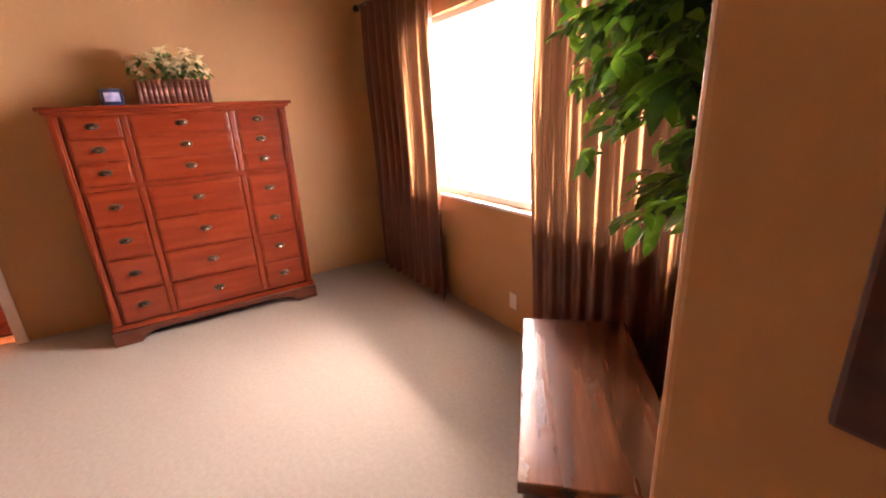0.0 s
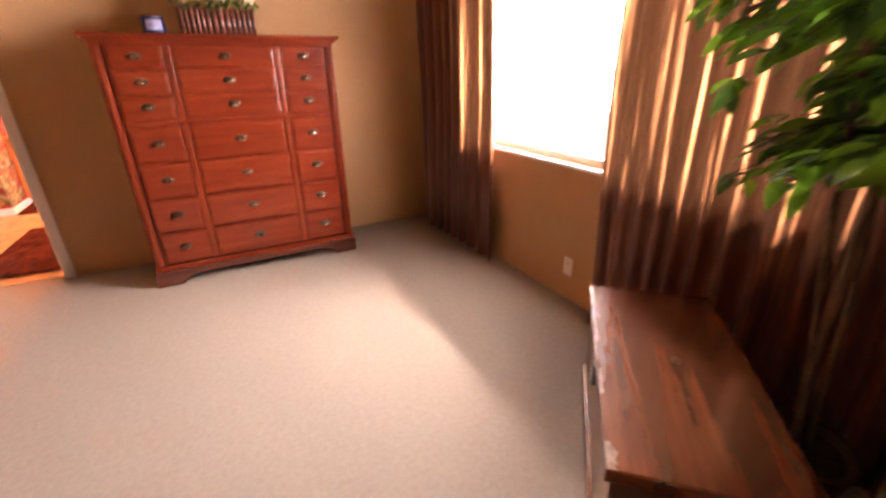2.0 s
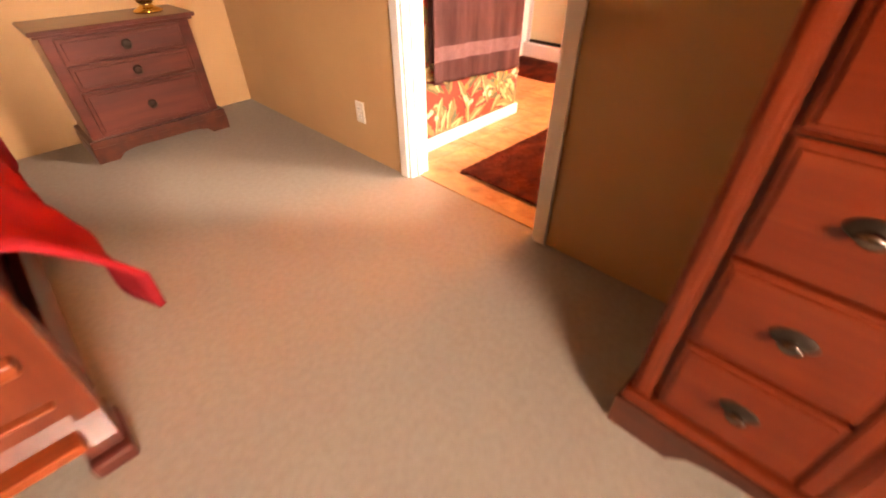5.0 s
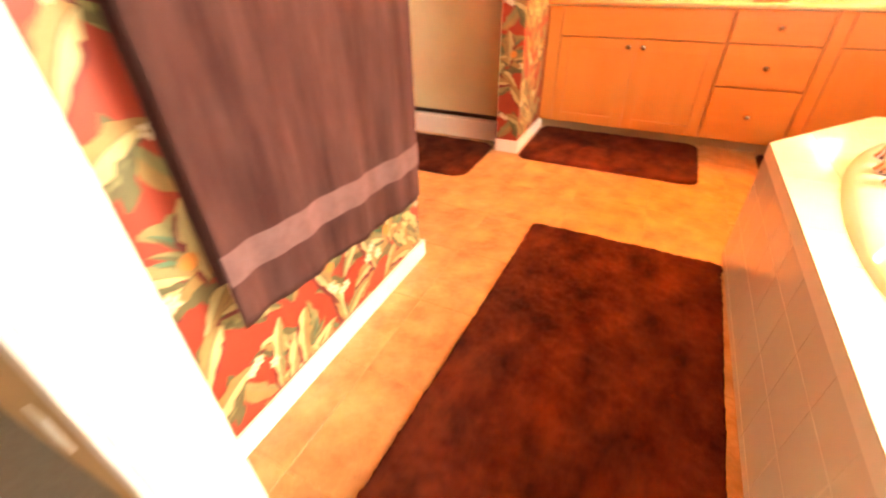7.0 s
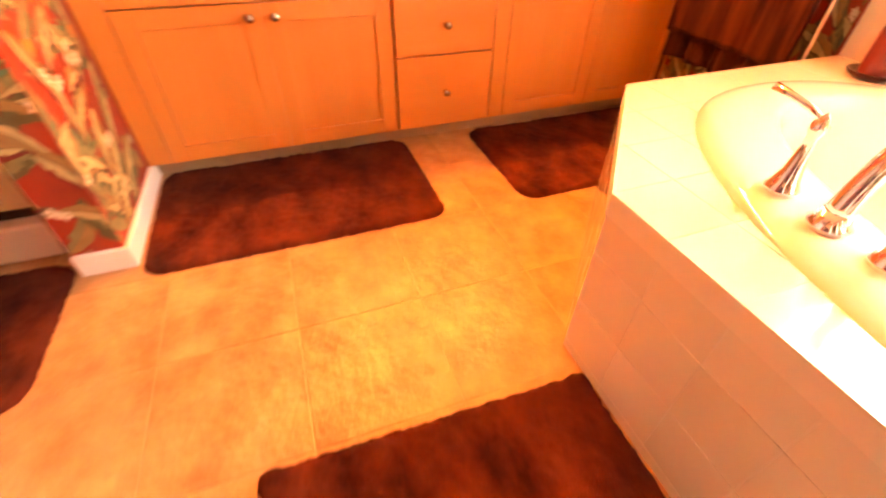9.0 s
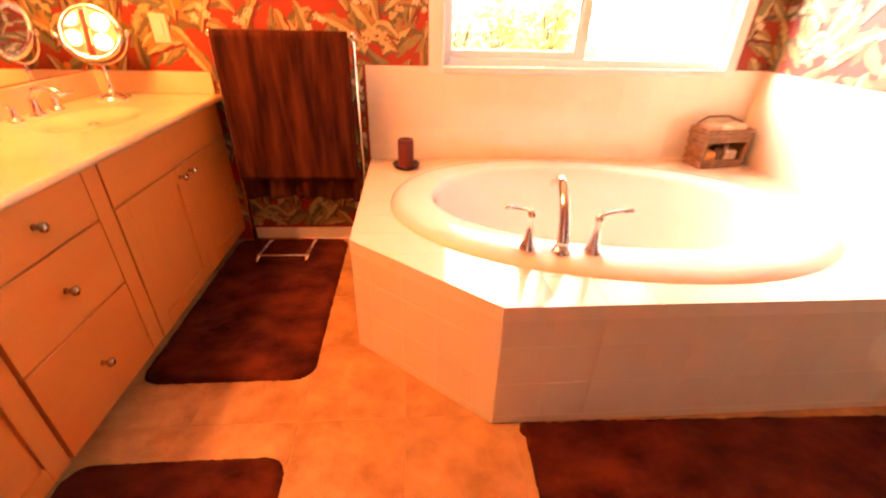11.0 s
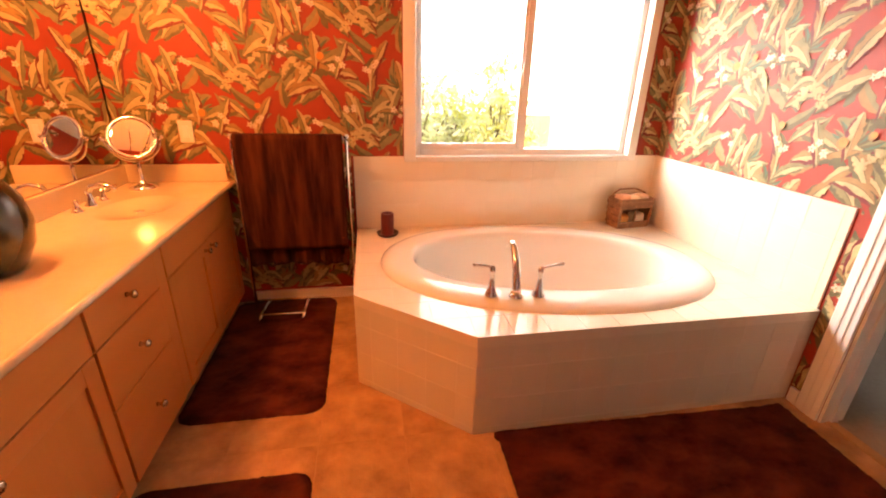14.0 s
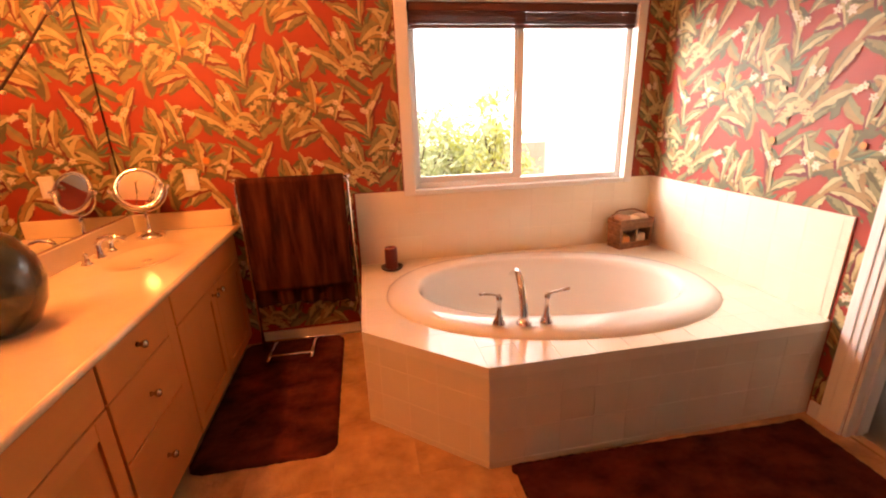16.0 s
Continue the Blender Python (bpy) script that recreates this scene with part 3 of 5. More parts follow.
for x in (0.35, 3.5):
    part("bracket", bm_box(x - 0.01, 0.0, -0.02, x + 0.01, 0.095, 0.005, bevel=0.003), M_iron, rod)


# ---- outlets and plates ----
def cover_plate(name, label, m, kind_of):
    t = tagged(new(name), label, "outlet" if kind_of == "outlet" else "switch")
    t.matrix_world = m
    part("plate", bm_box(-0.036, -0.004, -0.058, 0.036, 0.004, 0.058, bevel=0.003), M_plate, t)
    if kind_of == "outlet":
        for z in (-0.02, 0.02):
            part("socket", bm_box(-0.016, -0.0055, z - 0.013, 0.016, -0.003, z + 0.013, bevel=0.002), M_white, t)
            bm = bmesh.new()
            box(bm, -0.008, -0.0062, z - 0.004, -0.006, -0.005, z + 0.006)
            box(bm, 0.006, -0.0062, z - 0.004, 0.008, -0.005, z + 0.006)
            part("slot", bm, M_slot, t)
    else:
        part("rocker", bm_box(-0.016, -0.008, -0.032, 0.016, -0.003, 0.032, bevel=0.003), M_white, t)


cover_plate("wall_outlet", "white duplex outlet plate on the tan wall under the window", pose(2.06, YW - 0.004, 0.225, 0, 0, 0), "outlet")
cover_plate("wall_outlet", "white duplex outlet plate on the tan wall near the doorway", pose(0.004, -0.385, 0.262, 0, 0, 90), "outlet")
cover_plate("light_switch", "cream rocker switch plate on the red wallpaper", pose(-3.0, YB - 0.006, 1.065, 0, 0, 0), "switch")


# ---- dresser ----
def cup_pull(parent, x, y, z, s=1.1):
    bm = bmesh.new()
    m = Matrix.Translation((x, y, z)) @ Matrix.Diagonal((1, 1.45, 0.95, 1)) @ pose(0, 0, 0, 0, 90, 0)
    lathe(bm, [(0.0, 0.0), (0.009 * s, 0.0), (0.007 * s, 0.006), (0.006 * s, 0.012), (0.010 * s, 0.017), (0.013 * s, 0.023), (0.010 * s, 0.028), (0.0, 0.030)], 14, m=m)
    k = part("knob", bm, M_pewter, parent, "oval dark pewter knob", True)
    bm = bmesh.new()
    lathe(bm, [(0.0, 0.0), (0.024 * s, 0.0), (0.021 * s, 0.004), (0.0, 0.005)], 16, m=Matrix.Translation((x - 0.001, y, z + 0.004)) @ Matrix.Diagonal((1, 1.5, 0.85, 1)) @ pose(0, 0, 0, 0, 90, 0))
    part("back_plate", bm, M_bronze, k, "dark bronze back plate", True)


M_pewter = plain("worn_pewter", (0.26, 0.22, 0.18), 0.2, 1.0)
D0, D1, DXF, DXB, DTOP = 1.44, 2.85, 0.53, 0.02, 1.615
dresser = thing("dresser", "tall cherry-wood dresser with twenty-one drawers on carpet", "dresser")
bm = bmesh.new()
box(bm, DXB, D0 + 0.02, 0.10, DXF - 0.02, D1 - 0.02, 1.56, 0.004)
part("carcass", bm, M_cherry_up, dresser)
bm = bmesh.new()
box(bm, DXB, D0 - 0.03, 1.59, DXF + 0.06, D1 + 0.035, DTOP, 0.006)
box(bm, DXB, D0 - 0.012, 1.573, DXF + 0.04, D1 + 0.015, 1.59, 0.006)
box(bm, DXB, D0 + 0.004, 1.557, DXF + 0.02, D1 - 0.004, 1.573, 0.005)
part("top", bm, M_cherry, dresser)
for y in (D0 + 0.005, D1 - 0.055):
    bm = bmesh.new()
    box(bm, DXF - 0.03, y, 0.11, DXF + 0.006, y + 0.05, 1.557, 0.004)
    box(bm, DXF + 0.004, y + 0.014, 0.15, DXF + 0.012, y + 0.036, 1.54, 0.003)
    part("corner_stile", bm, M_cherry_up, dresser)
COLS = ((1.505, 1.805), (1.845, 2.445), (2.485, 2.785))
for y in (1.825, 2.465):
    bm = bmesh.new()
    box(bm, DXF - 0.02, y - 0.019, 0.15, DXF + 0.008, y + 0.019, 1.557, 0.005)
    part("divider", bm, M_cherry_up, dresser)
bm = bmesh.new()
box(bm, DXF - 0.02, D0 + 0.056, 1.088, DXF + 0.011, D1 - 0.056, 1.118, 0.005)
part("waist_rail", bm, M_cherry, dresser)
ROWS = [(1.417, 1.552), (1.271, 1.411), (1.122, 1.265), (0.855, 1.083), (0.618, 0.849), (0.382, 0.612), (0.150, 0.376)]
for z0, z1 in ROWS:
    for ci, (y0, y1) in enumerate(COLS):
        bm = bmesh.new()
        box(bm, DXF - 0.02, y0 + 0.004, z0 + 0.003, DXF + 0.006, y1 - 0.004, z1 - 0.003, 0.005)
        box(bm, DXF + 0.004, y0 + 0.018, z0 + 0.016, DXF + 0.011, y1 - 0.018, z1 - 0.016, 0.004)
        d = part("drawer", bm, M_cherry, dresser)
        cup_pull(d, DXF + 0.011, (y0 + y1) / 2, (z0 + z1) / 2 + 0.005)
# base with scrolled bracket feet
bm = bmesh.new()
box(bm, DXB, D0 - 0.005, 0.105, DXF + 0.022, D1 + 0.005, 0.145, 0.007)
part("base_moulding", bm, M_cherry, dresser)
prof = [(D0 - 0.012, 0.0), (D0 + 0.15, 0.0), (D0 + 0.165, 0.02), (D0 + 0.19, 0.045), (D0 + 0.235, 0.06), (D0 + 0.30, 0.068)]
prof = prof + [(D0 + D1 - a, b) for a, b in reversed(prof)] + [(D1 + 0.012, 0.105), (D0 - 0.012, 0.105)]
bm = bmesh.new()
extrude_profile(bm, prof, DXF, DXF + 0.03, lambda u, a, b: (u, a, b))
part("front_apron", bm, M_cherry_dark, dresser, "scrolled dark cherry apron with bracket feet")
for y in (D0 - 0.010, D1 - 0.016):
    bm = bmesh.new()
    extrude_profile(bm, [(DXB, 0), (DXB + 0.13, 0), (DXB + 0.17, 0.05), (DXF - 0.17, 0.05), (DXF - 0.13, 0), (DXF, 0), (DXF, 0.105), (DXB, 0.105)], y, y + 0.026, lambda u, a, b: (a, u, b))
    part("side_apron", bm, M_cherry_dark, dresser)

# flower box and jar on the dresser
planter = thing("planter_box", "reddish wooden planter box carved like book spines with silk flowers", "planter", (0.33, 2.15, DTOP))
bm = bmesh.new()
box(bm, -0.075, -0.225, 0.0, 0.075, 0.225, 0.012, 0.003)
box(bm, -0.075, -0.225, 0.012, -0.062, 0.225, 0.165, 0.003)
box(bm, -0.062, -0.225, 0.012, 0.062, -0.212, 0.165, 0.003)
box(bm, -0.062, 0.212, 0.012, 0.062, 0.225, 0.165, 0.003)
box(bm, 0.062, -0.225, 0.012, 0.072, 0.225, 0.165, 0.002)
part("box", bm, M_cherry_dark, planter)
rr = random.Random(4)
y = -0.222
while y < 0.215:
    wd = 0.026 + 0.012 * rr.random()
    bm = bmesh.new()
    lathe(bm, [(0.016, 0.004), (0.016, 0.16)], 10, m=Matrix.Translation((0.070, y + wd / 2, 0)) @ Matrix.Diagonal((0.55, wd / 0.033, 1, 1)))
    for zz in (0.03, 0.055, 0.115, 0.14):
        lathe(bm, [(0.0165, zz), (0.0175, zz + 0.003), (0.0165, zz + 0.006)], 10, m=Matrix.Translation((0.070, y + wd / 2, 0)) @ Matrix.Diagonal((0.6, wd / 0.033, 1, 1)))
    part("book_spine", bm, M_cherry_dark, planter, "carved ribbed book spine", True)
    y += wd + 0.002


def leaf_mesh(bm, m, l, w, bend=0.25, mi=0, n=5):
    mid, le, ri = [], [], []
    for i in range(n + 1):
        t = i / n
        ww = w * math.sin(math.pi * min(1.0, t * 0.97 + 0.03)) ** 0.8 * (1 - 0.35 * t)
        z = -bend * l * t * t
        mid.append(bm.verts.new(m @ Vector((l * t, 0, z))))
        le.append(bm.verts.new(m @ Vector((l * t, ww, z + 0.25 * ww))))
        ri.append(bm.verts.new(m @ Vector((l * t, -ww, z + 0.25 * ww))))
    for i in range(n):
        for a, b in ((mid, le), (ri, mid)):
            f = bm.faces.new((a[i], a[i + 1], b[i + 1], b[i]))
            f.material_index = mi
            f.smooth = True


bml = bmesh.new()
for k in range(34):
    bmf = bmesh.new()
    yy = (rr.random() - 0.5) * 0.46
    big = k % 3 == 0
    p = Vector((0.02 + (rr.random() - 0.5) * 0.17, yy, 0.17 + (0.05 + 0.13 * rr.random()) * (1.15 - (yy / 0.32) ** 2)))
    if k < 6:
        p = Vector((0.05 + 0.01 * k, 0.01 + 0.032 * k, 0.22 + 0.022 * (k % 4) + 0.008 * k))
    r = 0.050 if k < 6 else 0.040 if big else 0.026 + 0.010 * rr.random()
    for j in range(11):
        a = j * 2.4 + rr.random()
        tilt = 10 + 60 * (j / 11)
        leaf_mesh(bmf, Matrix.Translation(p) @ pose(0, 0, 0, rr.uniform(-25, 25), rr.uniform(0, 60), math.degrees(a)) @ pose(0, 0, 0, 0, -tilt, 0), r * 1.35, r * 0.46, 0.3, 0, 3)
    part("blossom", bmf, M_petal, planter, "cream silk blossom")
    for j in range(3):
        leaf_mesh(bml, Matrix.Translation(p - Vector((0, 0, 0.03))) @ pose(0, 0, 0, rr.uniform(-40, 40), rr.uniform(-30, 40), rr.uniform(0, 360)), 0.07, 0.019, 0.3, 0, 3)
for k in range(40):
    p = Vector(((rr.random() - 0.5) * 0.13, (rr.random() - 0.5) * 0.42, 0.15 + 0.05 * rr.random()))
    leaf_mesh(bml, Matrix.Translation(p) @ pose(0, 0, 0, 0, rr.uniform(-70, 10), rr.uniform(0, 360)), 0.09, 0.02, 0.4, 0, 3)
tagged(part("foliage", bml, M_leaf1, planter, "dark green silk leaves"), "", "", "", "stuff")
part("moss", bm_box(-0.062, -0.212, 0.012, 0.062, 0.212, 0.145), M_soil, planter)

jar = thing("candle_jar", "dark blue glass candle jar beside the planter", "candle", (0.36, 1.78, DTOP))
M_blue = mottled("dark_blue_jar_glass", (0.012, 0.016, 0.05), (0.03, 0.04, 0.09), 0.08, 6, 40, 0.0, coat=0.6)
bm = bmesh.new()
lathe(bm, [(0.0, 0.0), (0.062, 0.0), (0.067, 0.008), (0.067, 0.105), (0.063, 0.112), (0.058, 0.112), (0.058, 0.085), (0.0, 0.085)], 24)
part("jar", bm, M_blue, jar, "", True)
bm = bmesh.new()
grid(bm, 8, 1, lambda u, v: (0.0685 * math.cos(-0.5 + 1.3 * u), 0.0685 * math.sin(-0.5 + 1.3 * u), 0.03 + 0.055 * v))
part("paper_label", bm, mottled("printed_jar_label", (0.16, 0.15, 0.30), (0.42, 0.40, 0.50), 0.4, 25), jar, "pale printed label")
bm = bmesh.new()
tube(bm, [(0, 0, 0.085), (0.002, 0, 0.10)], 0.0015, 6)
part("wick", bm, M_slot, jar)


# ---- chest ----
def chest_at():
    t = thing("wooden_chest", "worn dark wooden storage chest with chipped edges", "chest", (3.18, 3.165, 0), -43.5)
    L, W, H = 0.49, 0.235, 0.49
    bm = bmesh.new()
    box(bm, -L + 0.02, -W + 0.02, 0.05, L - 0.02, W - 0.02, H - 0.045, 0.004)
    part("body", bm, M_chest, t)
    bm = bmesh.new()
    box(bm, -L + 0.012, -W + 0.012, 0.0, L - 0.012, W - 0.012, 0.075, 0.006)
    part("plinth", bm, M_chest, t)
    bm = bmesh.new()
    box(bm, -L, -W, H - 0.042, L, W, H, 0.006, 2)
    rr = random.Random(8)
    part("lid", bm, M_chest, t, "polished streaky wood lid with worn edges")
    for y in (-W, W):
        bm = bmesh.new()
        box(bm, -0.03, y - 0.004 if y < 0 else y - 0.02, H - 0.13, 0.03, y + 0.02 if y < 0 else y + 0.004, H - 0.05, 0.003)
        part("latch", bm, M_bronze, t, "small dark brass latch plate")
    # worn pale patches: thin chips along the front edge and one on the lid
    M_chip = mottled("bare_worn_wood", (0.20, 0.10, 0.05), (0.36, 0.24, 0.15), 0.5, 30)
    for x0, x1, dy in ((-L + 0.02, -0.30, 0.006), (-0.18, -0.05, 0.004), (0.10, 0.22, 0.005), (L - 0.09, L - 0.004, 0.022)):
        bm = bmesh.new()
        pts = []
        n = 8
        for i in range(n + 1):
            pts.append((x0 + (x1 - x0) * i / n, -W + 0.004))
        for i in range(n, -1, -1):
            pts.append((x0 + (x1 - x0) * i / n, -W + 0.007 + dy * (0.4 + 0.9 * rr.random())))
        prism(bm, pts, H - 0.001, H + 0.0008)
        part("worn_chip", bm, M_chip, t, "bare wood where the finish is chipped")
    M_rub = mottled("rubbed_wood", (0.14, 0.07, 0.035), (0.22, 0.13, 0.08), 0.7, 30, spec=0.15)
    bm = bmesh.new()
    pts = [(0.0 + 0.022 * math.cos(a) * (0.7 + 0.5 * rr.random()), 0.015 + 0.012 * math.sin(a) * (0.7 + 0.5 * rr.random())) for a in [k * 2 * math.pi / 14 for k in range(14)]]
    prism(bm, pts, H - 0.001, H + 0.0006)
    part("worn_chip", bm, M_rub, t, "bare wood where the finish is rubbed")


chest_at()


# ---- ficus ----
def ficus():
    t = thing("ficus_tree", "artificial green ficus tree in a pot behind the chest", "potted tree", (3.47, 3.46, 0))
    rr = random.Random(21)
    bm = bmesh.new()
    lathe(bm, [(0.0, 0.0), (0.105, 0.0), (0.115, 0.02), (0.14, 0.22), (0.15, 0.235), (0.15, 0.255), (0.135, 0.255), (0.13, 0.225), (0.0, 0.225)], 28)
    part("pot", bm, mottled("dark_clay_pot", (0.06, 0.035, 0.025), (0.1, 0.06, 0.04), 0.6, 8), t, "dark clay pot", True)
    bm = bmesh.new()
    lathe(bm, [(0.129, 0.222), (0.10, 0.235), (0.0, 0.24)], 20)
    part("moss", bm, M_soil, t, "", True)
    ends = []
    for s in range(3):
        a0 = s * 2.1
        pts, rad = [], []
        for i in range(12):
            f = i / 11
            a = a0 + 2.6 * f
            r = 0.02 + 0.05 * f
            pts.append((r * math.cos(a) - 0.10 * f, r * math.sin(a) - 0.16 * f, 0.22 + 1.75 * f))
            rad.append(0.013 * (1 - 0.55 * f))
        bm = bmesh.new()
        tube(bm, pts, 0.012, 8, rad)
        part("stem", bm, M_bark, t, "twisted brown stem", True)
        ends += [Vector(p) for p in pts[6:]]
    bmb, bml = bmesh.new(), bmesh.new()
    for k in range(165):
        base = ends[rr.randrange(len(ends))]
        a = rr.uniform(0, 2 * math.pi)
        l = rr.uniform(0.2, 0.50)
        if math.sin(a) > 0.2:
            l *= 0.45
        if math.cos(a) < -0.3:
            l *= 1.2
        up = rr.uniform(0.0, 0.8)
        d = Vector((math.cos(a), math.sin(a), up)).normalized()
        pts = []
        for i in range(7):
            f = i / 6
            pts.append(base + d * l * f + Vector((0, 0, -0.30 * l * f * f * (1.0 + 0.8 * rr.random()))))
        if pts[-1].x + pts[-1].y < (-0.76 if pts[-1].z > 1.25 else -0.42):
            continue
        tube(bmb, pts, 0.003, 5, [0.0042 * (1 - 0.7 * i / 6) for i in range(7)])
        for i in range(1, 7):
            for q in range(4 if i < 6 else 6):
                p = pts[i] + Vector((rr.uniform(-.03, .03), rr.uniform(-.03, .03), rr.uniform(-.03, .03)))
                az = math.degrees(a) + rr.uniform(-85, 85)
                leaf_mesh(bml, Matrix.Translation(p) @ pose(0, 0, 0, rr.uniform(-35, 35), rr.uniform(-5, 45), az), rr.uniform(0.06, 0.108), rr.uniform(0.017, 0.029), 0.3, 0 if rr.random() < 0.45 else 1, 4)
    tagged(part("branchwork", bmb, M_bark, t, "thin brown twigs", True), "", "", "", "stuff")
    part("crown", bml, [M_leaf1, M_leaf2], t, "many pointed green leaves")


ficus()


# ---- framed picture on the wing wall ----
pic = thing("picture_frame", "dark wood framed picture on the tan wing wall", "picture", (4.32, 2.519, 1.565))
bm = bmesh.new()
for x0, x1, z0, z1 in ((-0.35, -0.29, -0.385, 0.40), (0.29, 0.35, -0.385, 0.40), (-0.29, 0.29, -0.385, -0.325), (-0.29, 0.29, 0.34, 0.40)):
    box(bm, x0, -0.03, z0, x1, 0.0, z1, 0.006)
part("frame", bm, M_cherry_dark, pic)
part("picture", bm_box(-0.29, -0.012, -0.325, 0.29, 0.0, 0.34), mottled("dim_landscape_print", (0.05, 0.03, 0.02), (0.12, 0.07, 0.04), 0.5, 4), pic, "dim brown print")


# ---- bed ----
def bed():
    t = thing("sleigh_bed", "cherry-wood sleigh bed with a red quilt on carpet", "bed")
    x0, x1 = 1.50, 3.16
    yb = lambda z: 0.475 + 0.055 * ((z - 0.42) / 0.42) ** 2 - 0.02 * math.sin(z * 5) + (0.03 if z < 0.12 else 0)
    zs = [0.10 + 0.83 * i / 14 for i in range(15)]
    outer = [(yb(z) + 0.03, z) for z in zs]
    inner = [(yb(z) - 0.02, z) for z in reversed(zs)]
    bm = bmesh.new()
    extrude_profile(bm, outer + inner, x0 + 0.07, x1 - 0.07, lambda u, a, b: (u, a - 0.012, b))
    part("footboard", bm, M_bedwood, t, "curved cherry footboard panel")
    for xa in (x0 + 0.012, x1 - 0.067):
        bm = bmesh.new()
        extrude_profile(bm, [(a + 0.02, b) for a, b in outer] + [(a - 0.015, b) for a, b in inner], xa, xa + 0.055, lambda u, a, b: (u, a, b))
        part("post", bm, M_bedwood, t, "curved cherry corner post")
        bm = bmesh.new()
        box(bm, xa - 0.012, 0.43, 0.0, xa + 0.087, 0.60, 0.055, 0.012)
        box(bm, xa - 0.004, 0.44, 0.055, xa + 0.079, 0.575, 0.11, 0.01)
        part("foot", bm, M_mahogany, t, "dark block foot")
    bm = bmesh.new()
    lathe(bm, [(0.040, 0.0), (0.040, x1 - x0 - 0.13)], 20, m=pose(x0 + 0.065, 0.55, 0.968, 0, 90, 0))
    part("top_roll", bm, M_cherry_x, t, "rounded cherry top roll", True)
    for xa in (x0 - 0.008, x1 - 0.062):
        bm = bmesh.new()
        lathe(bm, [(0.0, 0.0), (0.038, 0.0), (0.046, 0.006), (0.048, 0.06), (0.041, 0.07), (0.0, 0.07)], 20, m=pose(xa, 0.55, 0.968, 0, 90, 0))
        part("roll_cap", bm, M_cherry_x, t, "turned end cap", True)
    for za, zb, d in ((0.335, 0.375, 0.026), (0.10, 0.13, 0.03), (0.205, 0.218, 0.012), (0.868, 0.898, 0.018)):
        y = yb((za + zb) / 2)
        bm = bmesh.new()
        box(bm, x0 + 0.075, y, za, x1 - 0.075, y + 0.03 + d, zb, 0.006)
        part("rail", bm, M_cherry_x, t)
    for xa in (x0 + 0.01, x1 - 0.045):
        part("side_rail", bm_box(xa, -1.72, 0.14, xa + 0.035, 0.44, 0.34, bevel=0.006), M_cherry, t)
    part("box_spring", bm_box(x0 + 0.05, -1.74, 0.2, x1 - 0.05, 0.42, 0.36, bevel=0.02), M_sheet, t)
    part("mattress", bm_box(x0 + 0.045, -1.75, 0.36, x1 - 0.045, 0.425, 0.57, bevel=0.05, seg=4), M_sheet, t)

    def q(u, v):
        y = -1.2 + 1.63 * v
        half = (x1 - x0) / 2
        s = (u - 0.5) * 2
        e = abs(s) * (half + 0.36)
        if e < half + 0.02:
            x, z = e, 0.60
        else:
            d = e - half - 0.02
            x, z = half + 0.03 + 0.04 * math.sin(min(1, d * 8)) + 0.012 * math.sin(y * 17) + 0.15 * min(1, d * 4.5) * max(0, (v - 0.5) / 0.5), 0.595 - d * (1 - 0.08 * v)
        return ((x0 + x1) / 2 + math.copysign(x, s), y, z + 0.010 * math.sin(11 * y + 5 * s) * (1 if e < half else 0.6))
    bm = bmesh.new()
    grid(bm, 60, 34, q)
    ob = part("quilt", bm, M_red, t, "deep red quilt hanging over the side", True)
    so = ob.modifiers.new("thick", "SOLIDIFY")
    so.thickness = 0.02


bed()


# ---- nightstand and lamp ----
ns = thing("nightstand", "dark cherry three-drawer nightstand in the room corner", "nightstand", (0.0, 0.0, 0.0))
nx0, nx1, ny0, ny1, nz = 0.37, 1.12, -1.80, -1.42, 0.69
bm = bmesh.new()
box(bm, nx0 + 0.02, ny0, 0.09, nx1 - 0.02, ny1 - 0.02, nz - 0.035, 0.005)
part("body", bm, M_mahogany, ns)
bm = bmesh.new()
box(bm, nx0 - 0.015, ny0 - 0.01, nz - 0.022, nx1 + 0.015, ny1 + 0.015, nz, 0.006)
box(bm, nx0, ny0, nz - 0.037, nx1, ny1, nz - 0.022, 0.005)
part("top", bm, M_mahogany, ns)
for z0, z1 in ((0.52, 0.645), (0.385, 0.512), (0.14, 0.377)):
    bm = bmesh.new()
    box(bm, nx0 + 0.075, ny1 - 0.03, z0, nx1 - 0.075, ny1 - 0.006, z1, 0.006)
    box(bm, nx0 + 0.095, ny1 - 0.01, z0 + 0.018, nx1 - 0.095, ny1 + 0.001, z1 - 0.018, 0.004)
    d = part("drawer", bm, M_mahogany, ns)
    bm = bmesh.new()
    zc = (z0 + z1) / 2
    lathe(bm, [(0.0, 0), (0.02, 0.0), (0.024, 0.006), (0.012, 0.012), (0.0, 0.013)], 16, m=pose((nx0 + nx1) / 2, ny1 + 0.001, zc, -90, 0, 0))
    k = part("ring_pull", bm, M_bronze, d, "round antique brass ring pull", True)
    bm = bmesh.new()
    tube(bm, [((nx0 + nx1) / 2 + 0.02 * math.cos(a), ny1 + 0.014, zc - 0.006 + 0.02 * math.sin(a)) for a in [j * 2 * math.pi / 16 for j in range(17)]], 0.003, 6)
    part("ring", bm, M_bronze, k, "", True)
bm = bmesh.new()
pf = [(nx0 - 0.008, 0.0), (nx0 + 0.10, 0.0), (nx0 + 0.13, 0.03), (nx0 + 0.2, 0.045)]
pf = pf + [(nx0 + nx1 - a, b) for a, b in reversed(pf)] + [(nx1 + 0.008, 0.09), (nx0 - 0.008, 0.09)]
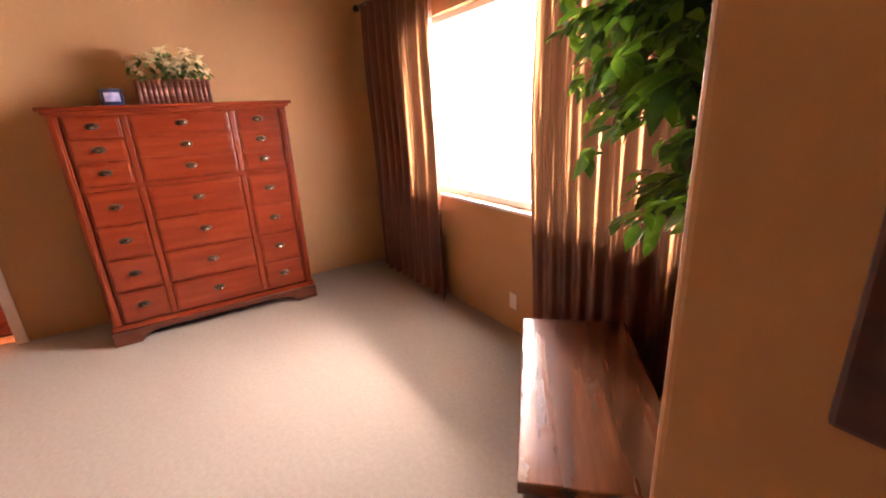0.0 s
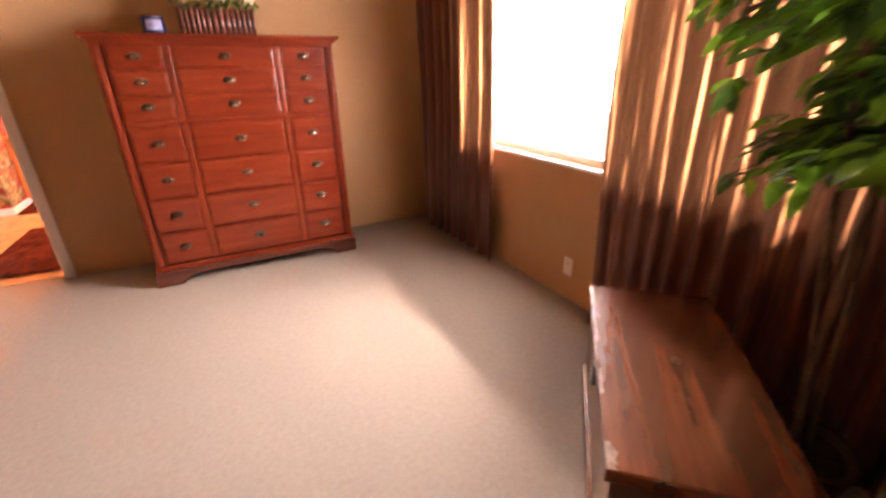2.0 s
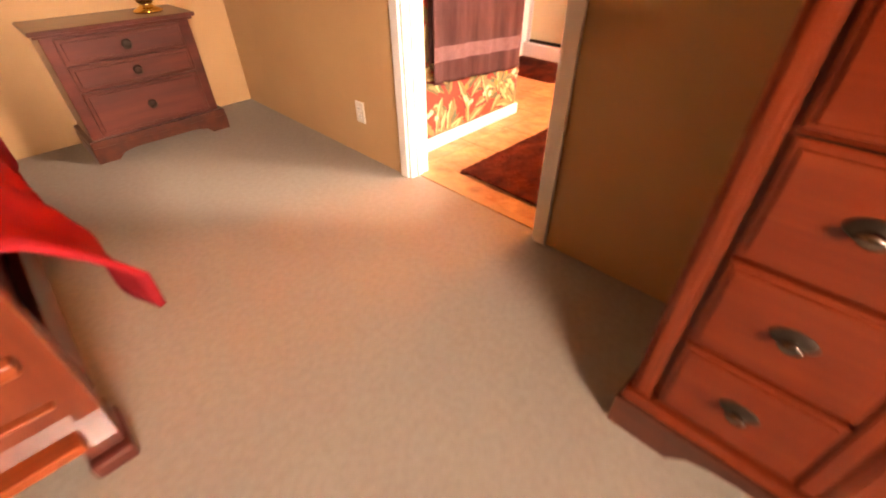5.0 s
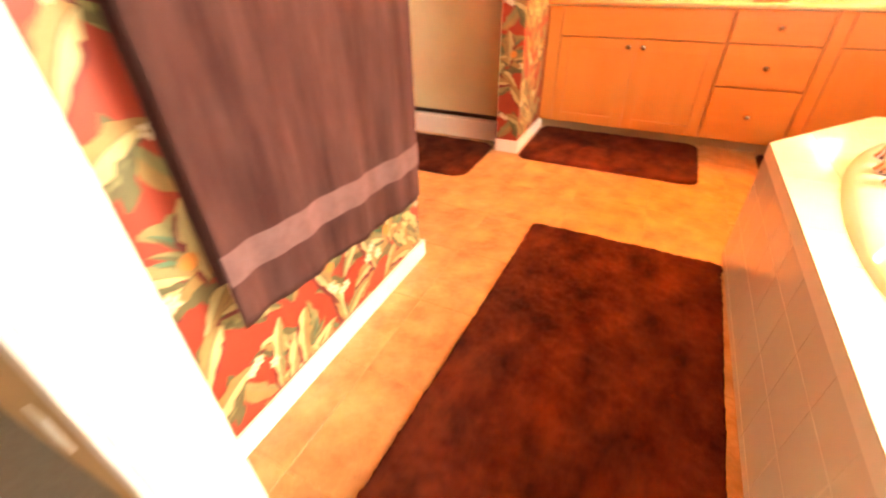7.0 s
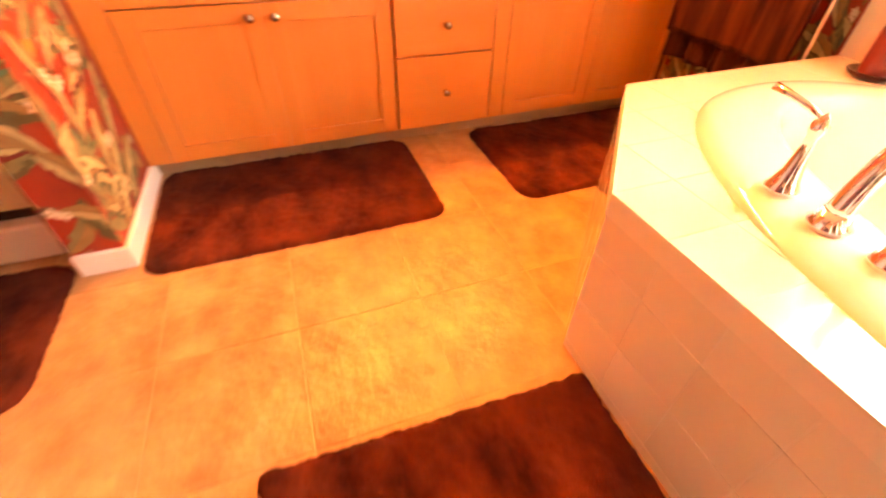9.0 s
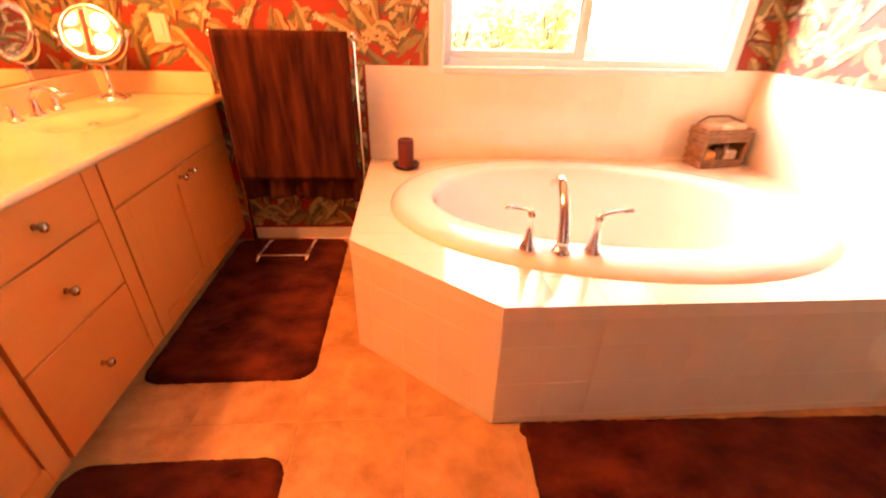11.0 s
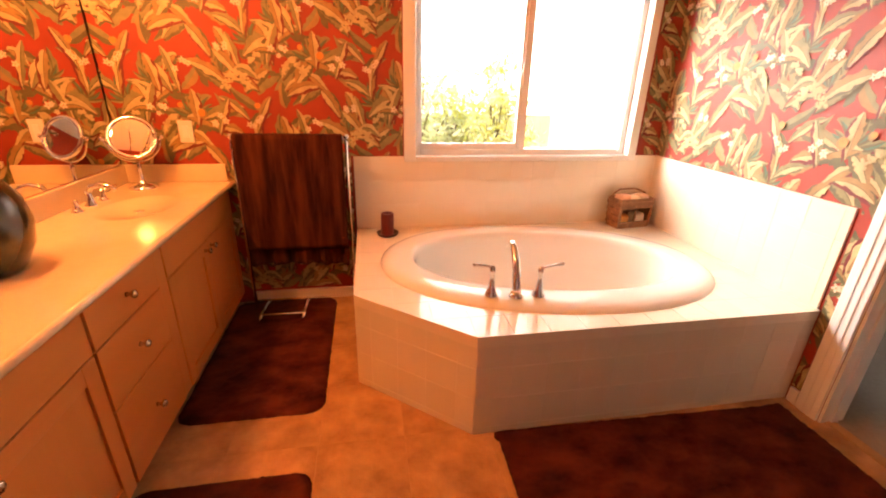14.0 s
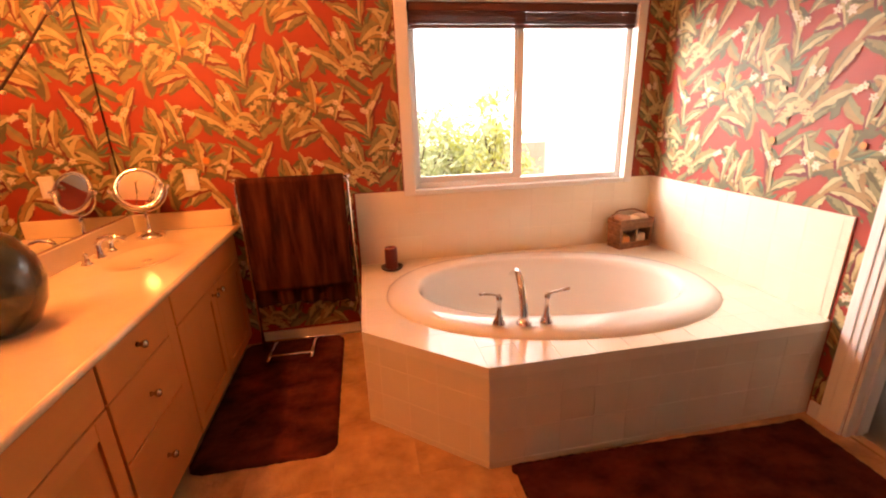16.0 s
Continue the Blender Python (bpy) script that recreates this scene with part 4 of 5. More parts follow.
extrude_profile(bm, pf, ny1 - 0.02, ny1 + 0.006, lambda u, a, b: (a, u, b))
box(bm, nx0 - 0.008, ny0, 0.0, nx0 + 0.02, ny1 - 0.02, 0.09)
box(bm, nx1 - 0.02, ny0, 0.0, nx1 + 0.008, ny1 - 0.02, 0.09)
box(bm, nx0 - 0.004, ny0, 0.088, nx1 + 0.004, ny1 + 0.014, 0.13, 0.006)
part("base", bm, M_cherry_dark, ns, "bracket-footed dark cherry base")
lamp = thing("table_lamp", "table lamp with a polished brass foot on the nightstand", "lamp", (0.535, -1.60, nz))
bm = bmesh.new()
lathe(bm, [(0.0, 0.0), (0.075, 0.0), (0.078, 0.01), (0.05, 0.022), (0.03, 0.035), (0.045, 0.055), (0.05, 0.07), (0.03, 0.09), (0.014, 0.10), (0.0, 0.1)], 24)
part("foot", bm, M_brass, lamp, "polished brass foot", True)
bm = bmesh.new()
lathe(bm, [(0.012, 0.10), (0.016, 0.13), (0.034, 0.20), (0.026, 0.30), (0.014, 0.36), (0.010, 0.40)], 20)
part("stem", bm, M_cherry_dark, lamp, "dark turned wood stem", True)
bm = bmesh.new()
lathe(bm, [(0.016, 0.285), (0.030, 0.295), (0.034, 0.308), (0.026, 0.322), (0.018, 0.33), (0.024, 0.338), (0.015, 0.348)], 18)
part("collar", bm, M_brass, lamp, "brass collar", True)
bm = bmesh.new()
grid(bm, 32, 1, lambda u, v: ((0.17 - 0.07 * v) * math.cos(6.2832 * u), (0.17 - 0.07 * v) * math.sin(6.2832 * u), 0.40 + 0.26 * v))
part("shade", bm, cloth("cream_lamp_shade", (0.6, 0.55, 0.45), (0.66, 0.6, 0.5), 8, 0.4), lamp, "cream fabric shade", True)
bm = bmesh.new()
bmesh.ops.create_uvsphere(bm, u_segments=16, v_segments=10, radius=0.04)
bmesh.ops.translate(bm, vec=(0, 0, 0.50), verts=bm.verts)
part("bulb", bm, plain("warm_lamp_bulb", (1.0, 0.8, 0.6), 0.3), lamp, "unlit frosted bulb", True)


# ---- bathroom window ----
wb = window_unit("window_bath", TW0, TW1, TS, TT, YB, 0.13, (-1.06,), "white sliding bathroom window above the tub", False, 0.04)
bm = bmesh.new()
for x0, x1, z0, z1 in ((TW0 - 0.065, TW0 + 0.006, TS - 0.025, TT + 0.065), (TW1 - 0.006, TW1 + 0.05, TS - 0.025, TT + 0.065), (TW0 + 0.006, TW1 - 0.006, TT - 0.006, TT + 0.065), (TW0 + 0.006, TW1 - 0.006, TS - 0.025, TS + 0.006)):
    box(bm, x0, YB - 0.016, z0, x1, YB + 0.002, z1, 0.004)
part("window_trim", bm, M_white, wb, "flat white window trim")
bm = bmesh.new()
box(bm, TW0 + 0.002, YB + 0.002, TS - 0.004, TW1 - 0.002, YB + 0.052, TS + 0.004)
part("window_ledge", bm, M_white, wb)
for x0, x1, z0, z1 in ((TW0 - 0.002, TW0 + 0.005, TS + 0.004, TT), (TW1 - 0.005, TW1 + 0.002, TS + 0.004, TT), (TW0 + 0.005, TW1 - 0.005, TT - 0.005, TT + 0.002)):
    part("jamb_liner", bm_box(x0, YB + 0.0025, z0, x1, YB + 0.052, z1), M_white, wb)
bm = bmesh.new()
box(bm, -1.735, YB + 0.062, TS + 0.04, -1.07, YB + 0.082, TS + 0.075, 0.003)
box(bm, -1.735, YB + 0.062, TT - 0.075, -1.07, YB + 0.082, TT - 0.04, 0.003)
box(bm, -1.735, YB + 0.062, TS + 0.075, -1.70, YB + 0.082, TT - 0.075, 0.003)
box(bm, -1.10, YB + 0.062, TS + 0.075, -1.062, YB + 0.082, TT - 0.075, 0.003)
part("sliding_sash", bm, M_white, wb)
part("latch", bm_box(-1.088, YB + 0.05, 1.40, -1.072, YB + 0.062, 1.47, bevel=0.003), M_white, wb)

M_blind = timber("dark_walnut_blind", (0.05, 0.014, 0.009), (0.09, 0.027, 0.017), (0.13, 0.04, 0.025), 0, 0.4)
blind = thing("window_blind", "dark wood slat blind drawn up under the window head", "blind")
part("head_rail", bm_box(TW0 + 0.012, YB + 0.004, TT - 0.052, TW1 - 0.012, YB + 0.052, TT - 0.008, bevel=0.004), M_blind, blind)
for k in range(9):
    part("slat", bm_box(TW0 + 0.016, YB + 0.003, TT - 0.062 - k * 0.0068, TW1 - 0.016, YB + 0.051, TT - 0.0575 - k * 0.0068), M_blind, blind)
part("bottom_rail", bm_box(TW0 + 0.016, YB + 0.003, TT - 0.138, TW1 - 0.016, YB + 0.051, TT - 0.121, bevel=0.003), M_blind, blind)
bm = bmesh.new()
tube(bm, [(TW0 + 0.05, YB + 0.01, TT - 0.06), (TW0 + 0.052, YB + 0.005, 1.5), (TW0 + 0.05, YB + 0.004, 1.22)], 0.003, 6)
part("pull_cord", bm, M_blind, blind)


# ---- garden outside the bath window ----
def leafy_shrub(at, size, clumps, mats, seed, label):
    """A garden shrub: forked stems that carry loose clumps of small leaves."""
    t = thing("garden_shrub", label, "shrub", at)
    rr = random.Random(seed)
    stems, leaves = bmesh.new(), bmesh.new()
    for k in range(clumps):
        a, f = rr.uniform(0, 2 * math.pi), rr.random() ** 0.5
        tip = Vector((size[0] * f * math.cos(a), size[1] * f * math.sin(a), size[2] * (1.0 - 0.45 * f * f) * rr.uniform(0.35, 1.0)))
        mid = Vector((tip.x * 0.35, tip.y * 0.35, tip.z * 0.55))
        tube(stems, [(0.03 * math.cos(a), 0.03 * math.sin(a), -0.03), mid, tip], 0.008, 5, [0.014, 0.009, 0.003])
        for q in range(34):
            d = Vector((rr.gauss(0, 1), rr.gauss(0, 1), rr.gauss(0, 0.9))) * 0.085
            leaf_mesh(leaves, Matrix.Translation(tip + d) @ pose(0, 0, 0, rr.uniform(-60, 60), rr.uniform(-70, 40), rr.uniform(0, 360)), rr.uniform(0.06, 0.13), rr.uniform(0.012, 0.026), 0.3, rr.randrange(2), 3)
    part("stems", stems, M_bark, t, "thin brown forked stems", True)
    part("crown", leaves, mats, t, "loose clumps of narrow pale leaves")


M_agave1 = cloth("shrub_leaf_grey_green", (0.54, 0.58, 0.32), (0.66, 0.69, 0.46), 5, 0.55, 0.7)
M_agave2 = cloth("shrub_leaf_yellow", (0.56, 0.57, 0.15), (0.68, 0.67, 0.26), 5, 0.55, 0.7)
leafy_shrub((-1.55, 4.55, -0.15), (0.75, 0.5, 1.75), 80, [M_agave1, M_agave1], 5, "pale grey-green shrub in the yard outside")
leafy_shrub((-0.62, 4.35, -0.15), (0.42, 0.42, 1.85), 62, [M_agave2, M_agave1], 6, "yellow-green shrub in the yard outside")
leafy_shrub((-1.00, 5.0, -0.15), (0.6, 0.5, 1.7), 60, [M_agave1, M_agave2], 7, "pale grey-green shrub in the yard outside")
M_stucco = mottled("white_stucco", (0.72, 0.69, 0.63), (0.8, 0.77, 0.71), 0.9, 3, 60, 0.3)
bm = bmesh.new()
box(bm, -0.16, YB + 0.16, -0.15, -0.065, YW + 0.14, 2.45)
structure("wall_outside_return", bm, M_stucco, "white stucco outer wall beside the bath window")
bm = bmesh.new()
box(bm, -9.0, 7.6, -0.15, 8.0, 7.8, 1.75)
structure("garden_wall", bm, M_stucco, "white stucco garden wall across the yard")


# ---- tub ----
DZ = 0.473
P4, P1, P2, P3 = (-0.122, 0.955), (-1.655, 0.948), (-2.118, 1.345), (-2.115, YB - 0.002)
tub = thing("bathtub", "cream oval drop-in bathtub in a tiled corner deck", "bathtub")
TCX, TCY, TA, TB = -1.134, 1.61, 0.804, 0.503
TILT = radians(-9)


def oval(f, n=64, a=TA, b=TB):
    out = []
    for k in range(n):
        t = 2 * math.pi * k / n
        c, s = math.cos(t), math.sin(t)
        x = (a + f) * abs(c) ** 0.92 * (1 if c > 0 else -1)
        y = (b + f) * abs(s) ** 0.92 * (1 if s > 0 else -1)
        out.append((TCX + x * math.cos(TILT) - y * math.sin(TILT), TCY + x * math.sin(TILT) + y * math.cos(TILT)))
    return out


# deck: substrate ring with the tub's hole, skirt walls below
ring = oval(-0.03)
outline = [P4, P1, P2, P3, (-0.122, YB - 0.002)]


def ray_out(c, p):
    d = Vector((p[0] - c[0], p[1] - c[1]))
    best = None
    for i in range(len(outline)):
        a, b = Vector(outline[i]), Vector(outline[(i + 1) % len(outline)])
        e = b - a
        den = d.x * e.y - d.y * e.x
        if abs(den) < 1e-9:
            continue
        w = a - Vector(c)
        s = (w.x * e.y - w.y * e.x) / den
        u = (w.x * d.y - w.y * d.x) / den
        if s > 0 and -1e-6 <= u <= 1 + 1e-6 and (best is None or s < best):
            best = s
    return (c[0] + d.x * best, c[1] + d.y * best)


def deck_sheet(bm, hole, z):
    n = len(hole)
    rim = [ray_out((TCX, TCY), p) for p in hole]
    # move the nearest rim points onto the outline's corners
    for c in outline:
        k = min(range(n), key=lambda i: (rim[i][0] - c[0]) ** 2 + (rim[i][1] - c[1]) ** 2)
        rim[k] = c
    a = [bm.verts.new((x, y, z)) for x, y in hole]
    b = [bm.verts.new((x, y, z)) for x, y in rim]
    for i in range(n):
        bm.faces.new((a[i], a[(i + 1) % n], b[(i + 1) % n], b[i]))
    return a, b


bm = bmesh.new()
a1, b1 = deck_sheet(bm, ring, DZ - 0.0018)
a0, b0 = deck_sheet(bm, ring, DZ - 0.05)
n = len(ring)
for i in range(n):
    bm.faces.new((b0[i], b0[(i + 1) % n], b1[(i + 1) % n], b1[i]))
    bm.faces.new((a0[i], a0[(i + 1) % n], a1[(i + 1) % n], a1[i]))
part("deck", bm, M_splashgrout, tub, "cream tiled tub deck")


def wall_prism(bm, a, b, t, z0, z1):
    a, b = Vector(a), Vector(b)
    d = (b - a).normalized()
    nrm = Vector((-d.y, d.x)) * t
    prism(bm, [tuple(a), tuple(b), tuple(b + nrm), tuple(a + nrm)], z0, z1)


ins = 0.002
Q4, Q1, Q2, Q3 = (P4[0], P4[1] + ins), (P1[0] + 0.004, P1[1] + ins), (P2[0] + ins, P2[1] + 0.004), (P3[0] + ins, P3[1])
for nm, a, b in (("front_skirt", Q4, Q1), ("corner_skirt", Q1, Q2), ("side_skirt", Q2, Q3)):
    bm = bmesh.new()
    wall_prism(bm, b, a, 0.03, 0.0, DZ - 0.05)
    part(nm, bm, M_tubgrout, tub)

# shell of the tub
bm = bmesh.new()
levels = [(0.056, DZ - 0.001), (0.054, DZ + 0.003), (0.043, DZ + 0.011), (0.024, DZ + 0.021), (0.002, DZ + 0.0265), (-0.030, DZ + 0.029), (-0.095, DZ + 0.030), (-0.108, DZ + 0.0275), (-0.119, DZ + 0.018), (-0.128, DZ - 0.01), (-0.146, DZ - 0.16), (-0.175, DZ - 0.31), (-0.235, DZ - 0.39), (-0.32, DZ - 0.41)]
rings = [[bm.verts.new((x, y, z)) for x, y in oval(f)] for f, z in levels]
for a, b in zip(rings, rings[1:]):
    for i in range(n):
        bm.faces.new((a[i], a[(i + 1) % n], b[(i + 1) % n], b[i]))
bm.faces.new(rings[-1])
part("shell", bm, M_acrylic, tub, "glossy cream oval tub shell", True)
bm = bmesh.new()
lathe(bm, [(0.0, 0.0), (0.020, 0.0), (0.022, 0.004), (0.0, 0.007)], 18, m=pose(TCX + 0.10, TCY + TB - 0.125, DZ - 0.045, 80, 0, 0))
part("overflow_plate", bm, M_chrome, tub, "chrome overflow plate", True)


def faucet_handle(at, turn, parent):
    bm = bmesh.new()
    m = pose(*at, 0, 0, turn) @ Matrix.Diagonal((1, 1, 1.40, 1))
    lathe(bm, [(0.0, 0.0), (0.029, 0.0), (0.030, 0.006), (0.022, 0.014), (0.016, 0.03), (0.012, 0.055), (0.010, 0.075), (0.014, 0.082), (0.014, 0.09), (0.009, 0.096), (0.0, 0.105)], 18, m=m)
    h = part("handle", bm, M_chrome, parent, "chrome lever handle on a flared base", True)
    bm = bmesh.new()
    pts = [m @ Vector((0, 0, 0.092)), m @ Vector((0.025, 0, 0.102)), m @ Vector((0.06, 0, 0.108)), m @ Vector((0.092, 0, 0.112))]
    tube(bm, pts, 0.006, 10, [0.0065, 0.006, 0.007, 0.0085])
    part("lever", bm, M_chrome, h, "", True)


FZ = DZ + 0.0285
faucet = thing("tub_faucet", "chrome three-piece roman tub faucet on the rim", "faucet", (0, 0, 0))
fd = Vector((-0.10, 0.995))
fs = (-1.428, 1.190)
faucet_handle((-1.532, 1.212, FZ), 190, faucet)
faucet_handle((-1.330, 1.180, FZ), -12, faucet)
bm = bmesh.new()
pts, rad = [], []
for i in range(15):
    f = i / 14
    h = 0.188 * math.sin(min(1.0, f * 1.25) * math.pi / 2) - (0.05 * max(0, f - 0.72) / 0.28 if f > 0.72 else 0)
    d = 0.215 * f ** 1.7
    pts.append((fs[0] + 0.08 * d, fs[1] + d, FZ + 0.012 + h))
    rad.append(0.021 - 0.008 * f)
tube(bm, pts, 0.016, 16, rad)
lathe(bm, [(0.0, 0.0), (0.032, 0.0), (0.034, 0.006), (0.026, 0.014), (0.021, 0.03)], 20, centre=(fs[0], fs[1], FZ))
part("spout", bm, M_chrome, faucet, "arched chrome spout", True)

# candle, basket
can = thing("pillar_candle", "burgundy pillar candle on a dark dish", "candle", (-1.93, 2.10, DZ))
bm = bmesh.new()
lathe(bm, [(0.0, 0.0), (0.045, 0.0), (0.06, 0.008), (0.068, 0.02), (0.064, 0.02), (0.05, 0.011), (0.0, 0.01)], 24)
part("dish", bm, plain("dark_metal_dish", (0.05, 0.02, 0.02), 0.35, 0.6), can, "dark metal dish", True)
bm = bmesh.new()
lathe(bm, [(0.0, 0.011), (0.038, 0.011), (0.039, 0.018), (0.0385, 0.135), (0.034, 0.141), (0.026, 0.136), (0.0, 0.132)], 22)
part("candle", bm, M_candle, can, "", True)
bm = bmesh.new()
tube(bm, [(0, 0, 0.131), (0.001, 0, 0.15)], 0.0015, 6)
part("wick", bm, M_slot, can)

bk = thing("wicker_basket", "brown woven basket with soaps and sponges in the tub corner", "basket", (-0.315, 2.135, DZ), 8)
bm = bmesh.new()
H = 0.20
for k in range(9):
    z0 = k * H / 9
    w, d = 0.125 + 0.01 * k / 9, 0.06 + 0.006 * k / 9
    o = 0.003 if k % 2 else 0
    for x0, y0, x1, y1 in ((-w - o, -d - o, w + o, -d + 0.01), (-w - o, d - 0.01, w + o, d + o), (-w - o, -d + 0.01, -w + 0.01, d - 0.01), (w - 0.01, -d + 0.01, w + o, d - 0.01)):
        if y1 < 0 and 2 <= k <= 5 and y0 < -0.04 and x1 - x0 > 0.1:
            box(bm, x0, y0, z0, -w + 0.02, y1, z0 + H / 9 - 0.001, 0.002)
            box(bm, w - 0.02, y0, z0, x1, y1, z0 + H / 9 - 0.001, 0.002)
            box(bm, -0.006, y0, z0, 0.006, y1, z0 + H / 9 - 0.001, 0.002)
            continue
        box(bm, x0, y0, z0, x1, y1, z0 + H / 9 - 0.001, 0.003)
box(bm, -0.115, -0.05, 0.0, 0.115, 0.05, 0.012)
box(bm, -0.115, -0.05, H * 0.67, 0.115, 0.05, H * 0.70)
part("woven_body", bm, M_wicker, bk)
bm = bmesh.new()
tube(bm, [(-0.135, 0, H - 0.02), (-0.13, 0.03, H + 0.015), (-0.06, 0.05, H + 0.040), (0.06, 0.05, H + 0.040), (0.13, 0.03, H + 0.015), (0.135, 0, H - 0.02)], 0.006, 8)
part("handle", bm, M_wicker, bk, "", True)
rr = random.Random(17)
for k, (x, z, c) in enumerate(((-0.06, 0.014, (0.72, 0.28, 0.06)), (0.065, 0.014, (0.74, 0.55, 0.38)), (-0.07, 0.142, (0.55, 0.3, 0.18)), (0.005, 0.142, (0.76, 0.62, 0.46)), (0.075, 0.142, (0.66, 0.45, 0.3)))):
    bm = bmesh.new()
    box(bm, x - 0.042, -0.042, z, x + 0.042, 0.042, z + 0.06 + 0.02 * rr.random(), 0.02, 3, pose(0, 0, 0, 0, 0, 0))
    solid("soap_bar", bm, mottled("soap_tone_%d" % k, c, tuple(min(1, q * 1.15) for q in c), 0.6, 20, 90, 0.3), "soft pastel bath soap stacked in the woven basket", "soap", (-0.315, 2.135, DZ), 8, "soaps in the basket", "", True)


# ---- shower ----
sh = tagged(new("shower_front"), "obscure glass shower front in a pale metal frame", "shower")
part("curb", bm_box(-2.60, -1.06, 0.0, -2.475, -0.286, 0.125, bevel=0.01), M_acrylic, sh, "white shower curb")
M_alu = plain("pale_shower_frame", (0.66, 0.66, 0.66), 0.3, 0.6)
# The bottom bar's dark colour stands in for the dark gap above the curb.
for y0, y1, z0, z1 in ((-0.312, -0.286, 0.125, 1.95), (-1.06, -1.02, 0.125, 1.95), (-1.02, -0.312, 0.125, 0.150), (-1.02, -0.312, 1.92, 1.95)):
    part("frame_bar", bm_box(-2.555, y0, z0, -2.525, y1, z1, bevel=0.003), M_bronze if z1 < 0.2 else M_alu, sh, "bottom bar coloured dark for the gap over the curb" if z1 < 0.2 else "")
part("glass_panel", bm_box(-2.543, -1.02, 0.150, -2.537, -0.312, 1.92), M_frost, sh, "obscure tan-tinted shower glass")
bm = bmesh.new()
tube(bm, [(-2.50, -0.92, 0.98), (-2.50, -0.40, 0.98)], 0.009, 10)
tube(bm, [(-2.50, -0.90, 0.98), (-2.54, -0.90, 0.98)], 0.006, 8)
tube(bm, [(-2.50, -0.42, 0.98), (-2.54, -0.42, 0.98)], 0.006, 8)
part("towel_bar", bm, M_chrome, sh, "", True)
bm = bmesh.new()
box(bm, -2.44, -1.20, 0.0, -2.40, -1.062, 2.1, 0.006)
box(bm, -2.40, -1.17, 0.0, -2.385, -1.085, 2.1, 0.004)
structure("trim_shower_post", bm, M_white, "white painted post beside the shower")


# ---- vanity ----
VF, VB, VH = -2.835, XM, 0.79


def knob(parent, y, z, x=VF):
    bm = bmesh.new()
    lathe(bm, [(0.0, 0.0), (0.009, 0.0), (0.006, 0.008), (0.006, 0.014), (0.013, 0.02), (0.015, 0.026), (0.011, 0.031), (0.0, 0.033)], 16, m=pose(x, y, z, 0, 90, 0))
    part("knob", bm, M_nickel, parent, "round brushed nickel knob", True)


def shaker_door(parent, y0, y1, z0, z1, knob_y, rail=0.06):
    d = part("door", bm_box(VF - 0.016, y0 + rail - 0.006, z0 + rail - 0.006, VF - 0.009, y1 - rail + 0.006, z1 - rail + 0.006), M_maple, parent, "shaker door with a flat panel")
    for a, b in ((y0, y0 + rail), (y1 - rail, y1)):
        part("stile", bm_box(VF - 0.019, a, z0, VF, b, z1, bevel=0.002), M_maple, d)
    for a, b in ((z0, z0 + rail), (z1 - rail, z1)):
        part("rail", bm_box(VF - 0.019, y0 + rail, a, VF - 0.0004, y1 - rail, b, bevel=0.002), M_maple_y, d)
    knob(d, knob_y, 0.555)


def base_unit(name, y0, y1, doors, label, filler=0.007):
    t = thing(name, label, "cabinet", (0, 0, 0), 0, "vanity units")
    part("body", bm_box(VB + 0.004, y0 + 0.001, 0.066, VF - 0.02, y1 - 0.001, VH - 0.028), M_maple, t)
    part("toe_kick", bm_box(VB + 0.1, y0 + 0.001, 0.0, VF - 0.07, y1 - 0.001, 0.066), M_toe, t)
    if doors:
        c = (y0 + filler + y1 - 0.007) / 2
        if filler > 0.02:
            part("filler_strip", bm_box(VF - 0.0195, y0 + 0.002, 0.074, VF - 0.004, y0 + filler - 0.003, 0.756, bevel=0.001), M_maple, t)
        part("false_front", bm_box(VF - 0.019, y0 + filler, 0.600, VF, y1 - 0.007, 0.756, bevel=0.002), M_maple_y, t)
        for a, b, k in ((y0 + filler, c - 0.0015, c - 0.04), (c + 0.0015, y1 - 0.007, c + 0.04)):
            shaker_door(t, a, b, 0.074, 0.594, k)
    else:
        for z0, z1 in ((0.600, 0.756), (0.377, 0.594), (0.074, 0.371)):
            knob(part("drawer", bm_box(VF - 0.019, y0 + 0.006, z0, VF, y1 - 0.006, z1, bevel=0.002), M_maple_y, t), (y0 + y1) / 2, (z0 + z1) / 2)


base_unit("vanity_cabinet", -0.146, 0.835, True, "honey maple vanity cabinet with two shaker doors", 0.088)
base_unit("drawer_cabinet", 0.835, 1.265, False, "honey maple vanity unit with three drawers")
base_unit("vanity_cabinet", 1.265, YB - 0.004, True, "honey maple vanity cabinet with two shaker doors", 0.07)

